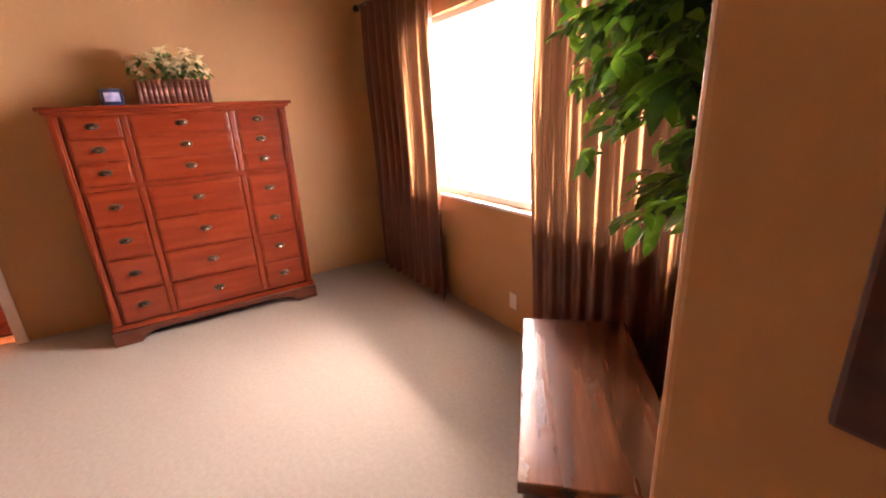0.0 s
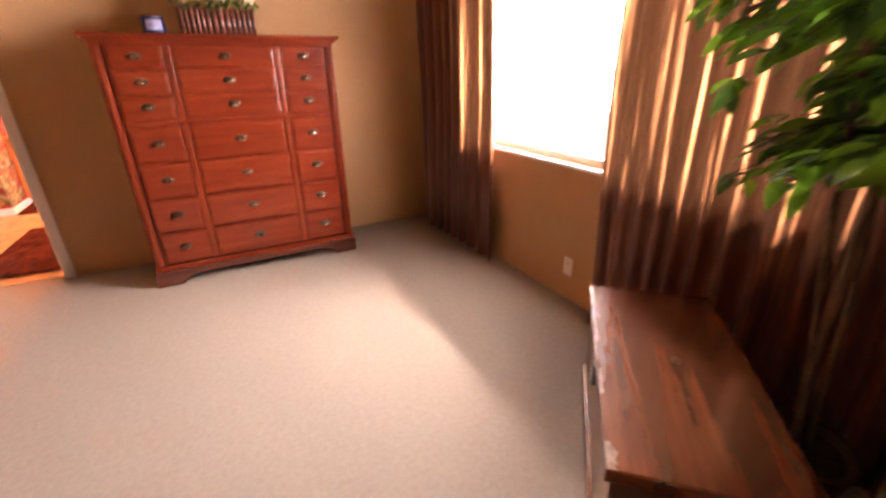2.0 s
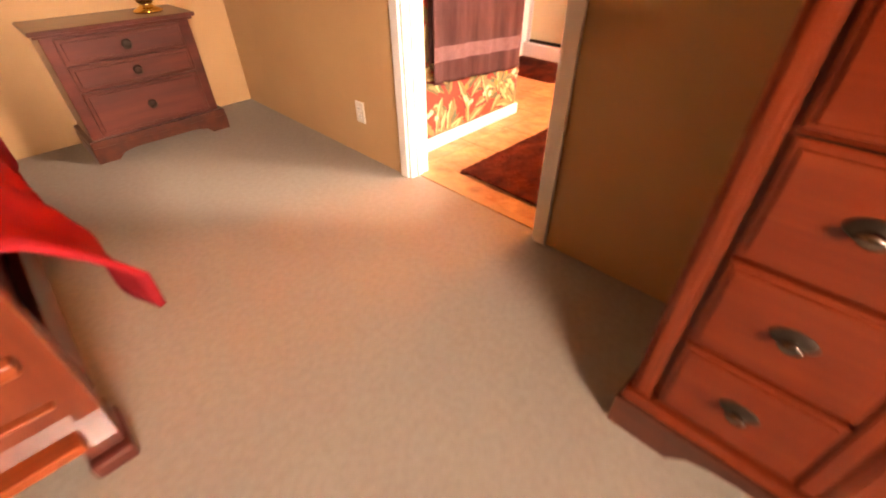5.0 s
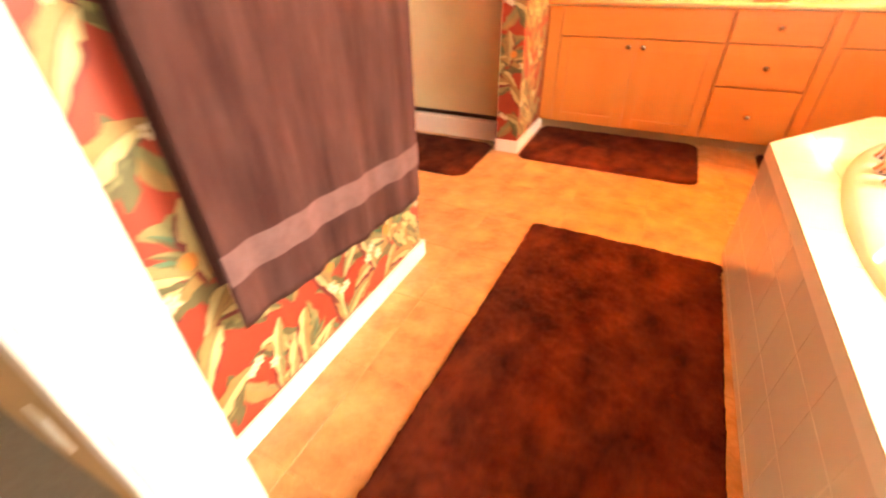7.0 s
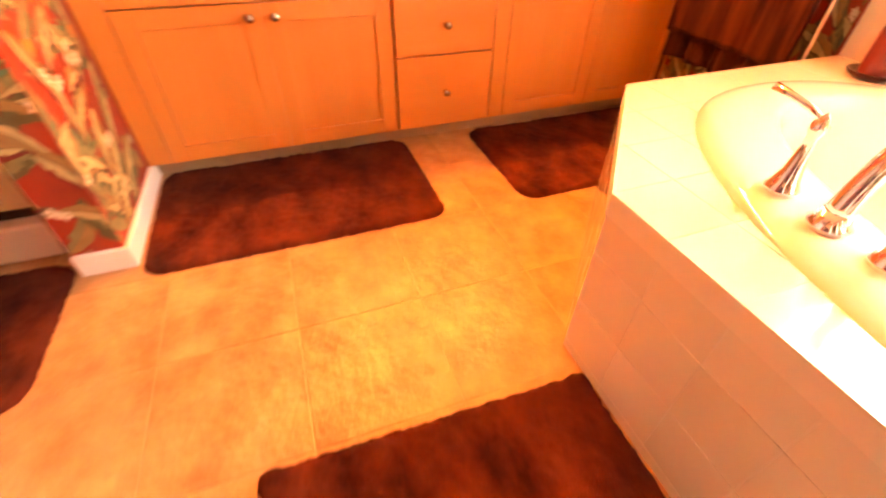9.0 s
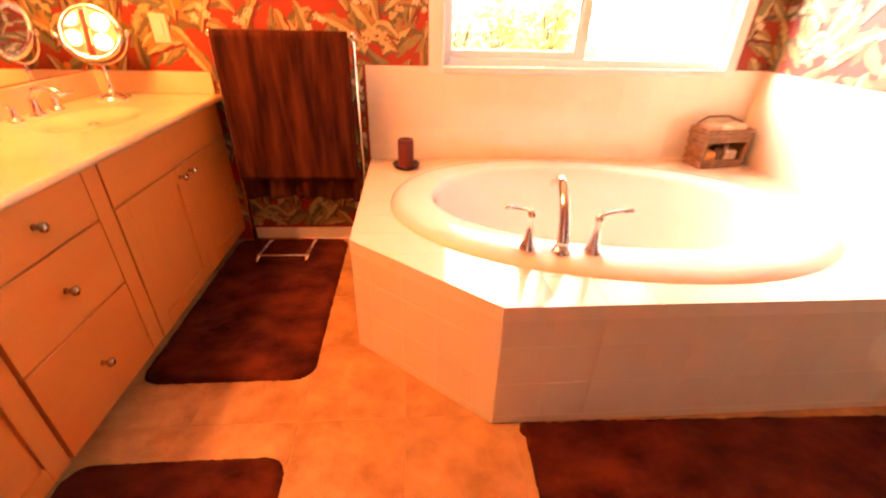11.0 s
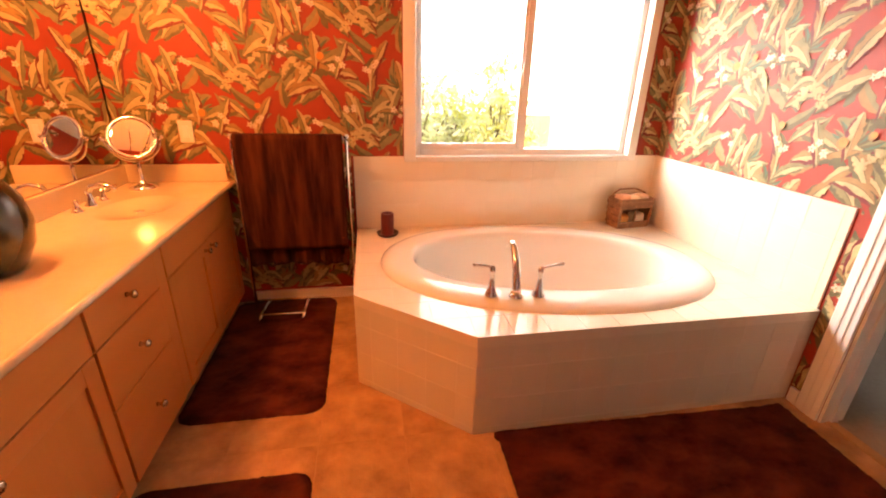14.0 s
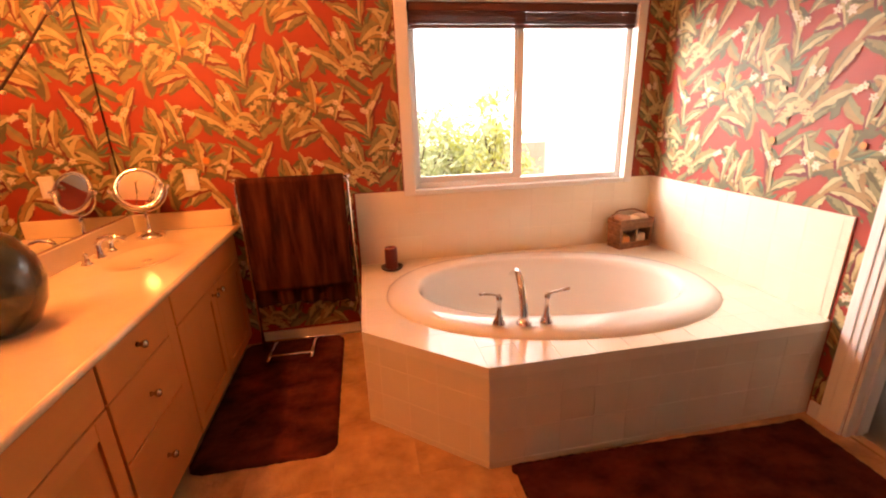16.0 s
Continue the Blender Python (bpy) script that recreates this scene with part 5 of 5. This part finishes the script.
# worktop with two oval basins
worktop = thing("countertop", "cream cultured marble vanity top with oval basins", "worktop")
bm = bmesh.new()
SX, SAX, SAY = -3.07, 0.155, 0.21
y0, y1 = -0.148, YB - 0.002
x0, x1 = VB + 0.002, VF + 0.03
cells = ((y0, 0.05), (0.05, 0.69), (0.69, 1.40), (1.40, 2.04), (2.04, y1))
for a, b in cells:
    if b - a > 0.6 and b - a < 0.65:
        cy = (a + b) / 2
        N = 48
        hole = [(SX + SAX * math.cos(2 * math.pi * k / N), cy + SAY * math.sin(2 * math.pi * k / N)) for k in range(N)]
        rim = []
        for k in range(N):
            c, s = math.cos(2 * math.pi * k / N), math.sin(2 * math.pi * k / N)
            ts = [((x1 - SX) / c) if c > 1e-6 else ((x0 - SX) / c) if c < -1e-6 else 9, ((b - cy) / s) if s > 1e-6 else ((a - cy) / s) if s < -1e-6 else 9]
            tt = min(ts)
            rim.append((SX + c * tt, cy + s * tt))
        for cn in ((x0, a), (x0, b), (x1, a), (x1, b)):
            k = min(range(N), key=lambda i: (rim[i][0] - cn[0]) ** 2 + (rim[i][1] - cn[1]) ** 2)
            rim[k] = cn
        R = [[bm.verts.new((x, y, VH)) for x, y in rim]]
        for f, z in ((1.0, 0.0), (0.95, -0.0005), (0.86, -0.003), (0.74, -0.008), (0.58, -0.015), (0.40, -0.020), (0.2, -0.023)):
            R.append([bm.verts.new((SX + (x - SX) * f, cy + (y - cy) * f, VH + z)) for x, y in hole])
        for lv, (p, q) in enumerate(zip(R, R[1:])):
            for i in range(N):
                bm.faces.new((p[i], p[(i + 1) % N], q[(i + 1) % N], q[i])).smooth = lv > 0
        bm.faces.new(R[-1]).smooth = True
        low = [bm.verts.new((x, y, VH - 0.03)) for x, y in ((x1, a), (x1, b))]
        top = [bm.verts.new((x, y, VH)) for x, y in ((x1, a), (x1, b))]
        bm.faces.new((low[0], low[1], top[1], top[0]))
    else:
        box(bm, x0, a, VH - 0.03, x1, b, VH)
bmesh.ops.remove_doubles(bm, verts=bm.verts, dist=0.0005)
part("slab", bm, M_counter, worktop)
bm = bmesh.new()
tube(bm, [(x1, y0, VH - 0.014), (x1, y1, VH - 0.014)], 0.0145, 12)
part("bullnose_edge", bm, M_counter, worktop, "", True)
part("backsplash", bm_box(VB + 0.002, y0, VH + 0.0005, VB + 0.022, y1, VH + 0.10, bevel=0.004), M_counter, worktop)
part("sidesplash", bm_box(VB + 0.022, YB - 0.022, VH + 0.0005, VF + 0.01, YB - 0.002, VH + 0.10, bevel=0.004), M_counter, worktop)
for cy in (0.37, 1.72):
    bm = bmesh.new()
    lathe(bm, [(0.0, 0.0), (0.02, 0.0), (0.022, 0.003), (0.0, 0.005)], 16, centre=(SX, cy, VH - 0.0225))
    part("drain", bm, M_chrome, worktop, "chrome drain", True)

bm = bmesh.new()
box(bm, VB + 0.001, -0.146, VH + 0.104, VB + 0.007, YB - 0.02, 1.98)
wm = solid("wall_mirror", bm, M_mirror, "wide frameless mirror above the vanity backsplash", "mirror")
part("edge_channel", bm_box(VB + 0.001, YB - 0.02, VH + 0.104, VB + 0.009, YB - 0.0155, 1.98), M_bronze, wm, "dark mirror edge channel")


def basin_faucet(cy):
    t = thing("basin_faucet", "chrome widespread basin faucet with two lever handles", "faucet", (-3.275, cy, VH))
    bm = bmesh.new()
    lathe(bm, [(0.0, 0.0), (0.026, 0.0), (0.027, 0.006), (0.018, 0.014), (0.014, 0.05), (0.013, 0.07)], 18)
    tube(bm, [(0, 0, 0.06), (0.02, 0, 0.09), (0.06, 0, 0.10), (0.10, 0, 0.088), (0.115, 0, 0.07)], 0.011, 12, [0.013, 0.012, 0.011, 0.010, 0.010])
    part("spout", bm, M_chrome, t, "", True)
    for s in (-1, 1):
        bm = bmesh.new()
        lathe(bm, [(0.0, 0.0), (0.024, 0.0), (0.025, 0.005), (0.016, 0.012), (0.011, 0.035), (0.013, 0.045), (0.0, 0.056)], 16, centre=(0, s * 0.10, 0))
        h = part("handle", bm, M_chrome, t, "", True)
        bm = bmesh.new()
        tube(bm, [(0, s * 0.10, 0.046), (0.02, s * 0.125, 0.056), (0.04, s * 0.16, 0.06)], 0.006, 8)
        part("lever", bm, M_chrome, h, "", True)


basin_faucet(1.75)
basin_faucet(0.37)

# vanity light bar
vl = thing("vanity_light", "chrome bar of warm globe bulbs above the mirror", "lamp", (VB, 1.05, 2.16))
part("bar", bm_box(0.001, -0.62, -0.05, 0.03, 0.62, 0.05, bevel=0.008), M_chrome, vl)
M_bulb = plain("warm_glowing_bulb", (1.0, 0.8, 0.55), 0.4, 0.0, 480.0, (1.0, 0.34, 0.085))
for k in range(6):
    bm = bmesh.new()
    bmesh.ops.create_uvsphere(bm, u_segments=20, v_segments=12, radius=0.052)
    bmesh.ops.translate(bm, vec=(0.09, -0.52 + k * 0.208, 0), verts=bm.verts)
    part("bulb", bm, M_bulb, vl, "round warm bulb", True)
    bm = bmesh.new()
    lathe(bm, [(0.03, 0.028), (0.024, 0.045), (0.02, 0.05)], 16, m=pose(0, -0.52 + k * 0.208, 0, 0, 90, 0))
    part("socket", bm, M_chrome, vl, "", True)

# vase with dried twigs
vase = thing("vase", "large dark green egg-shaped vase with dried twigs", "vase", (-3.15, 1.01, VH))
bm = bmesh.new()
lathe(bm, [(0.0, 0.0), (0.068, 0.0), (0.085, 0.015), (0.118, 0.08), (0.13, 0.15), (0.12, 0.22), (0.085, 0.28), (0.045, 0.31), (0.035, 0.33), (0.042, 0.345), (0.035, 0.345), (0.028, 0.33), (0.0, 0.30)], 32)
part("body", bm, M_vase, vase, "", True)
M_twig = mottled("dried_twig_bark", (0.05, 0.022, 0.012), (0.10, 0.045, 0.022), 0.8, 20, 90, 0.4)
rr = random.Random(31)
for k in range(9):
    a = rr.uniform(-1.3, 1.0) if k < 8 else rr.uniform(0, 6.28)
    s = rr.uniform(0.10, 0.34) if k > 2 else 0.40 + 0.05 * k
    hgt = rr.uniform(0.5, 0.85)
    bm = bmesh.new()
    pts = [Vector((0.01 * math.cos(a), 0.01 * math.sin(a), 0.31))]
    for i in range(1, 9):
        f = i / 8
        pts.append(Vector((s * f ** 1.4 * math.cos(a + 0.4 * f) + rr.uniform(-.008, .008), s * f ** 1.4 * math.sin(a + 0.4 * f) + rr.uniform(-.008, .008), 0.31 + hgt * f)))
    pts = [Vector((max(p.x, -0.22), p.y, p.z)) for p in pts]
    tube(bm, pts, 0.002, 6, [0.0055 - 0.0004 * i for i in range(9)])
    tw = part("twig", bm, M_twig, vase, "thin dried brown twig", True)
    bm = bmesh.new()
    for i in range(3, 9):
        for q in range(4):
            p = pts[i] + Vector((rr.uniform(-.02, .02), rr.uniform(-.02, .02), rr.uniform(-.03, .03)))
            bmesh.ops.create_icosphere(bm, subdivisions=1, radius=rr.uniform(0.005, 0.010), matrix=Matrix.Translation(p))
    tagged(part("buds", bm, M_petal, tw, "small pale dried buds", True), "", "", "", "stuff")

# round makeup mirror, its head tipped back
HEAD = pose(0, 0, 0.262, -21, 0, 0)
mm = thing("makeup_mirror", "round chrome swivel makeup mirror on a stand", "mirror", (-3.20, 2.08, VH), 16)
bm = bmesh.new()
lathe(bm, [(0.0, 0.0), (0.065, 0.0), (0.067, 0.008), (0.045, 0.02), (0.018, 0.03), (0.010, 0.05), (0.008, 0.10), (0.012, 0.11), (0.007, 0.125), (0.007, 0.15)], 24)
part("stand", bm, M_chrome, mm, "turned chrome stand", True)
bm = bmesh.new()
tube(bm, [(0.120 * math.cos(a), 0, 0.262 + 0.120 * math.sin(a)) for a in [math.pi + j * math.pi / 16 for j in range(17)]], 0.005, 8)
part("yoke", bm, M_chrome, mm, "", True)
bm = bmesh.new()
tube(bm, [HEAD @ Vector((0.100 * math.cos(a), 0, 0.100 * math.sin(a))) for a in [j * math.pi / 18 for j in range(37)]], 0.012, 10)
part("rim", bm, M_chrome, mm, "", True)
bm = bmesh.new()
lathe(bm, [(0.0, -0.004), (0.094, -0.004), (0.094, 0.004), (0.0, 0.004)], 36, m=HEAD @ pose(0, 0, 0, 90, 0, 0))
part("glass", bm, M_mirror, mm, "round mirror glass")
for x in (-0.120, 0.120):
    bm = bmesh.new()
    lathe(bm, [(0.0, 0.0), (0.010, 0.002), (0.012, 0.008), (0.008, 0.014), (0.0, 0.016)], 12, m=pose(x, 0, 0.262, 0, 90 if x > 0 else -90, 0))
    part("pivot_knob", bm, M_chrome, mm, "", True)


# ---- towels ----
def hanging_towel(parent, name, x0, x1, y, ztop, zbot, mat_, back, seed, bands=(), fold=0.012, folds=3.0, slant=0.0):
    rr = random.Random(seed)
    ph = [rr.uniform(0, 6.28) for _ in range(4)]

    def front(u, z):
        s = (ztop - z) / (ztop - zbot)
        return y + fold * s ** 0.6 * (math.sin(folds * 6.28 * u + ph[0] + 0.5 * s) + 0.5 * math.sin(2.3 * folds * 6.28 * u + ph[1]))
    bm = bmesh.new()
    L = ztop - zbot
    Lb = L * back

    def place(u, v):
        d = v * (L + Lb + 0.04)
        x = x0 + (x1 - x0) * u
        if d < L:
            z = zbot + d + (0.012 * math.sin(3 * u + ph[2]) + slant * u) * (1 - d / L)
            return (x, front(u, z), z)
        if d < L + 0.04:
            a = (d - L) / 0.04 * math.pi
            return (x, y - 0.014 + 0.014 * math.cos(a), ztop + 0.014 * math.sin(a))
        z = ztop - (d - L - 0.04)
        return (x, y - 0.028 - 0.003 * math.sin(folds * 6 * u), z)
    grid(bm, 60, 60, place)
    ob = part(name, bm, mat_, parent, "", True)
    so = ob.modifiers.new("thick", "SOLIDIFY")
    so.thickness, so.offset = 0.007, 0.0
    for z0, z1, mt in bands:
        bm = bmesh.new()
        grid(bm, 60, 3, lambda u, v: (x0 + (x1 - x0) * u, front(u, z0 + (z1 - z0) * v) + 0.006, z0 + (z1 - z0) * v + (0.012 * math.sin(3 * u + ph[2]) + slant * u) * 0.85))
        part("woven_band", bm, mt, ob, "paler woven band", True)


tb = thing("towel_bar", "chrome towel bar on the papered wall", "towel bar")
bm = bmesh.new()
tube(bm, [(-1.10, -0.115, 1.09), (-0.24, -0.115, 1.09)], 0.009, 12)
part("bar", bm, M_chrome, tb, "", True)
for x in (-1.10, -0.24):
    bm = bmesh.new()
    lathe(bm, [(0.0, 0.0), (0.026, 0.0), (0.026, 0.006), (0.012, 0.014), (0.010, 0.055), (0.014, 0.062), (0.0, 0.07)], 16, m=pose(x, -0.168, 1.09, -90, 0, 0))
    part("post", bm, M_chrome, tb, "", True)
tw = thing("bath_towel", "mauve-brown terry bath towel hanging on the bar", "towel")
hanging_towel(tw, "terry_cloth", -1.06, -0.29, -0.100, 1.098, 0.352, M_towel, 0.8, 5, ((0.470, 0.542, M_towel_band),), 0.0065, 3.4, 0.035)

rack = thing("towel_stand", "free-standing chrome towel rack beside the tub", "towel rack", (-2.44, 2.10, 0))
bm = bmesh.new()
tube(bm, [(-0.30, 0, 0.03), (-0.30, 0, 1.03), (-0.29, 0, 1.05), (0.28, 0, 1.05), (0.295, 0, 1.03), (0.295, 0, 0.03)], 0.010, 10)
part("frame", bm, M_chrome, rack, "", True)
for x in (-0.30, 0.295):
    bm = bmesh.new()
    lathe(bm, [(0.0, 0.0), (0.014, 0.003), (0.018, 0.014), (0.014, 0.026), (0.0, 0.03)], 14, centre=(x, 0, 1.045))
    part("ball_cap", bm, M_chrome, rack, "", True)
for x in (-0.24, 0.0):
    bm = bmesh.new()
    tube(bm, [(x, 0.10, 0.025), (x, -0.13, 0.06), (x, -0.165, 0.055), (x - 0.01, -0.18, 0.022)], 0.009, 8)
    part("foot_bar", bm, M_chrome, rack, "", True)
bm = bmesh.new()
tube(bm, [(-0.30, 0.0, 0.075), (0.295, 0.0, 0.075)], 0.007, 8)
tube(bm, [(-0.25, -0.15, 0.058), (0.01, -0.15, 0.058)], 0.007, 8)
part("cross_bar", bm, M_chrome, rack, "", True)
tw2 = thing("bath_towel", "dark brown bath towel draped over the chrome rack", "towel")
hanging_towel(tw2, "terry_cloth", -2.725, -2.165, 2.085, 1.062, 0.31, M_towel_dark, 0.85, 9, (), 0.019, 4.2)


# ---- rugs ----
def rug(label, x0, y0, x1, y1, radius, rz=0.0, seed=1):
    rr = random.Random(seed)
    w, d = (x1 - x0) / 2, (y1 - y0) / 2
    N, Mq = int(w * 2 / 0.011), int(d * 2 / 0.011)

    def edge(x, y):
        qx, qy = abs(x) - (w - radius), abs(y) - (d - radius)
        return math.hypot(max(qx, 0), max(qy, 0)) + min(max(qx, qy), 0) - radius
    bm = bmesh.new()
    V = []
    for i in range(N + 1):
        row = []
        for j in range(Mq + 1):
            x, y = -w + 2 * w * i / N, -d + 2 * d * j / Mq
            e = edge(x, y)
            if e > 0.0:
                qx, qy = abs(x) - (w - radius), abs(y) - (d - radius)
                k = radius / math.hypot(qx, qy)
                x, y = math.copysign(w - radius + qx * k, x), math.copysign(d - radius + qy * k, y)
                e = 0.0
            h = 0.020 * min(1.0, (max(-e, 0) / 0.02)) ** 0.5 if e < 0 else 0.002
            t = noise.noise(Vector((x * 9, y * 9, seed * 3.7)))
            border = i in (0, N) or j in (0, Mq)
            z = h * (0.85 + 0.22 * t) + (0 if border else rr.uniform(-0.0035, 0.0035))
            jit = 0.0025
            row.append(bm.verts.new((x + rr.uniform(-jit, jit), y + rr.uniform(-jit, jit), 0.0015 if border else max(z, 0.003))))
        V.append(row)
    for i in range(N):
        for j in range(Mq):
            bm.faces.new((V[i][j], V[i + 1][j], V[i + 1][j + 1], V[i][j + 1]))
    return solid("bath_rug", bm, M_rug, label, "rug", ((x0 + x1) / 2, (y0 + y1) / 2, 0.0), rz, "bath rugs", "", True)


rug("large dark brown shag rug along the tub", -1.575, 0.165, -0.205, 0.935, 0.03, -1.5, 1)
rug("dark brown shag mat before the shower", -2.425, -1.055, -1.89, -0.305, 0.09, 0, 2)
rug("dark brown shag mat before the first vanity doors", -2.885, -0.125, -2.275, 0.865, 0.07, 0, 3)
rug("dark brown shag mat before the second vanity doors", -2.87, 1.165, -2.265, 2.215, 0.07, 0, 4)


# ---- tiles ----
def share(name, me, parent, x, y, z, rot=None):
    ob = bpy.data.objects.new(name, me)
    scene.collection.objects.link(ob)
    ob.parent = parent
    ob.matrix_basis = Matrix.Translation((x, y, z)) @ (rot if rot is not None else Matrix.Identity(4))
    return ob


def slab_mesh(name, w, h, t, material, bev=0.002):
    """A flat tile, w by h, its top face t above its back."""
    bm = bmesh.new()
    a = [bm.verts.new((x, y, 0)) for x, y in ((-w / 2, -h / 2), (w / 2, -h / 2), (w / 2, h / 2), (-w / 2, h / 2))]
    b = [bm.verts.new((v.co.x, v.co.y, t - bev)) for v in a]
    c = [bm.verts.new((v.co.x - math.copysign(bev, v.co.x), v.co.y - math.copysign(bev, v.co.y), t)) for v in a]
    for p, q in ((a, b), (b, c)):
        for i in range(4):
            bm.faces.new((p[i], p[(i + 1) % 4], q[(i + 1) % 4], q[i]))
    bm.faces.new(c)
    return mesh_of(name, bm, material)


TS_ = 0.3425
tile_me = slab_mesh("floor_tile", TS_ - 0.0024, TS_ - 0.0024, 0.006, M_tile, 0.001)
rr = random.Random(77)
for i in range(-6, 8):
    for j in range(-8, 9):
        xa, xb = -1.93 + i * TS_, -1.93 + (i + 1) * TS_
        ya, yb2 = -0.04 + j * TS_, -0.04 + (j + 1) * TS_
        xa2, xb2, yc, yd = max(xa, XM), min(xb, -0.096), max(ya, -2.2), min(yb2, YB)
        if xb2 - xa2 < 0.02 or yd - yc < 0.02:
            continue
        if xa2 > -1.03 and yd < -0.2:
            continue
        full = xb2 - xa2 > TS_ - 0.001 and yd - yc > TS_ - 0.001
        me = tile_me if full else slab_mesh("floor_tile", xb2 - xa2 - 0.0024, yd - yc - 0.0024, 0.006, M_tile, 0.001)
        share("floor_tile", me, bath_floor, (xa2 + xb2) / 2, (yc + yd) / 2, -0.006 + rr.uniform(-0.0004, 0.0004))


# tub skirt, deck and splash tiles
def tile_run(parent, name, a, b, z_rows, width, start=0.0, gap=0.002, t=0.0012):
    """Stacked tiles on an upright face from a to b (plan), facing to the right of the way a to b."""
    a, b = Vector(a), Vector(b)
    L = (b - a).length
    d = (b - a) / L
    rot = Matrix(((d.x, 0, d.y, 0), (d.y, 0, -d.x, 0), (0, 1, 0, 0), (0, 0, 0, 1)))
    cache = {}
    for z0, z1 in z_rows:
        s = -start
        while s < L:
            s0, s1 = max(s, 0.0), min(s + width, L)
            if s1 - s0 > 0.012:
                key = (round(s1 - s0, 4), round(z1 - z0, 4))
                if key not in cache:
                    cache[key] = slab_mesh(name, key[0] - gap, key[1] - gap, t, M_tubtile, 0.0006)
                c = a + d * (s0 + s1) / 2
                share(name, cache[key], parent, c.x, c.y, (z0 + z1) / 2, rot)
            s += width


SQ = 0.147                                # small square tiles of the tub, stacked
rows3 = ((0.001, DZ - 3 * SQ), (DZ - 3 * SQ, DZ - 2 * SQ), (DZ - 2 * SQ, DZ - SQ), (DZ - SQ, DZ))
tile_run(tub, "skirt_tile", Q1, Q4, rows3, SQ, 0.0)
tile_run(tub, "skirt_tile", Q2, Q1, rows3, SQ, 0.06)
tile_run(tub, "skirt_tile", Q3, Q2, rows3, SQ, 0.02)
splash = tagged(new("tub_splash"), "cream tiled splash wall behind the tub", "", "", "structure")
bm = bmesh.new()
box(bm, -2.115, YB - 0.008, DZ, -0.122, YB, 0.926)
part("back_board", bm, M_splashgrout, splash)
bm = bmesh.new()
box(bm, -0.128, 0.965, DZ, -0.12, YB - 0.008, 0.926)
part("back_board", bm, M_splashgrout, splash)
rows_s = ((DZ + 0.001, DZ + 0.159), (DZ + 0.159, DZ + 0.306), (DZ + 0.306, 0.926))
tile_run(splash, "splash_tile", (-2.115, YB - 0.008), (-0.136, YB - 0.008), rows_s, SQ, 0.05, 0.0012)
tile_run(splash, "splash_tile", (-0.128, YB - 0.016), (-0.128, 0.965), rows_s, SQ, 0.1, 0.0012)
# deck tiles: strips along the front, the corner, the side and the back, cut round the rim


def inside_oval(x, y, f=0.02):
    dx, dy = x - TCX, y - TCY
    u, v = dx * math.cos(-TILT) - dy * math.sin(-TILT), dx * math.sin(-TILT) + dy * math.cos(-TILT)
    return abs(u / (TA + f)) ** 2.17 + abs(v / (TB + f)) ** 2.17 < 1


def deck_tiles():
    """A square grid of deck tiles, each cut to the deck's outline and left out under the rim."""
    S = SQ
    for i in range(0, 15):
        for j in range(0, 10):
            x0, y0 = P1[0] - 4 * S + i * S, P1[1] + j * S
            poly = [(x0 + 0.0007, y0 + 0.0007), (x0 + S - 0.0007, y0 + 0.0007), (x0 + S - 0.0007, y0 + S - 0.0007), (x0 + 0.0007, y0 + S - 0.0007)]
            if all(inside_oval(x, y, -0.02) for x, y in poly):
                continue
            poly = clip(clip(poly, 0, -0.130, -1), 0, P3[0], 1)
            poly = clip(poly, 1, YB - 0.018, -1) if poly else poly
            if poly:                                        # the chamfered corner
                d = (Vector(P1) - Vector(P2)).normalized()
                nv = Vector((-d.y, d.x))
                out = []
                for k, p in enumerate(poly):
                    q = poly[k - 1]
                    a, b = (Vector(q) - Vector(P2)).dot(nv), (Vector(p) - Vector(P2)).dot(nv)
                    if (a < 0) != (b < 0):
                        s = a / (a - b)
                        out.append((q[0] + s * (p[0] - q[0]), q[1] + s * (p[1] - q[1])))
                    if b >= 0:
                        out.append(p)
                poly = out
            if len(poly) < 3:
                continue
            if any(inside_oval(x, y, 0.0) for x, y in poly):    # cut round under the rim
                fine = []
                for k, p in enumerate(poly):
                    q = poly[(k + 1) % len(poly)]
                    fine += [(p[0] + (q[0] - p[0]) * s / 6, p[1] + (q[1] - p[1]) * s / 6) for s in range(6)]
                poly = []
                for x, y in fine:
                    s = 1.0
                    while inside_oval(TCX + (x - TCX) * s, TCY + (y - TCY) * s, 0.0) and s < 3:
                        s += 0.01
                    poly.append((TCX + (x - TCX) * s, TCY + (y - TCY) * s))
            cx, cy = sum(p[0] for p in poly) / len(poly), sum(p[1] for p in poly) / len(poly)
            bm = bmesh.new()
            prism(bm, [(x - cx, y - cy) for x, y in poly], 0, 0.0055)
            share("deck_tile", mesh_of("deck_tile", bm, M_tubtile), tub, cx, cy, DZ - 0.0055)


# hole of the shell lies above tiles that reach under the rim only
deck_tiles()
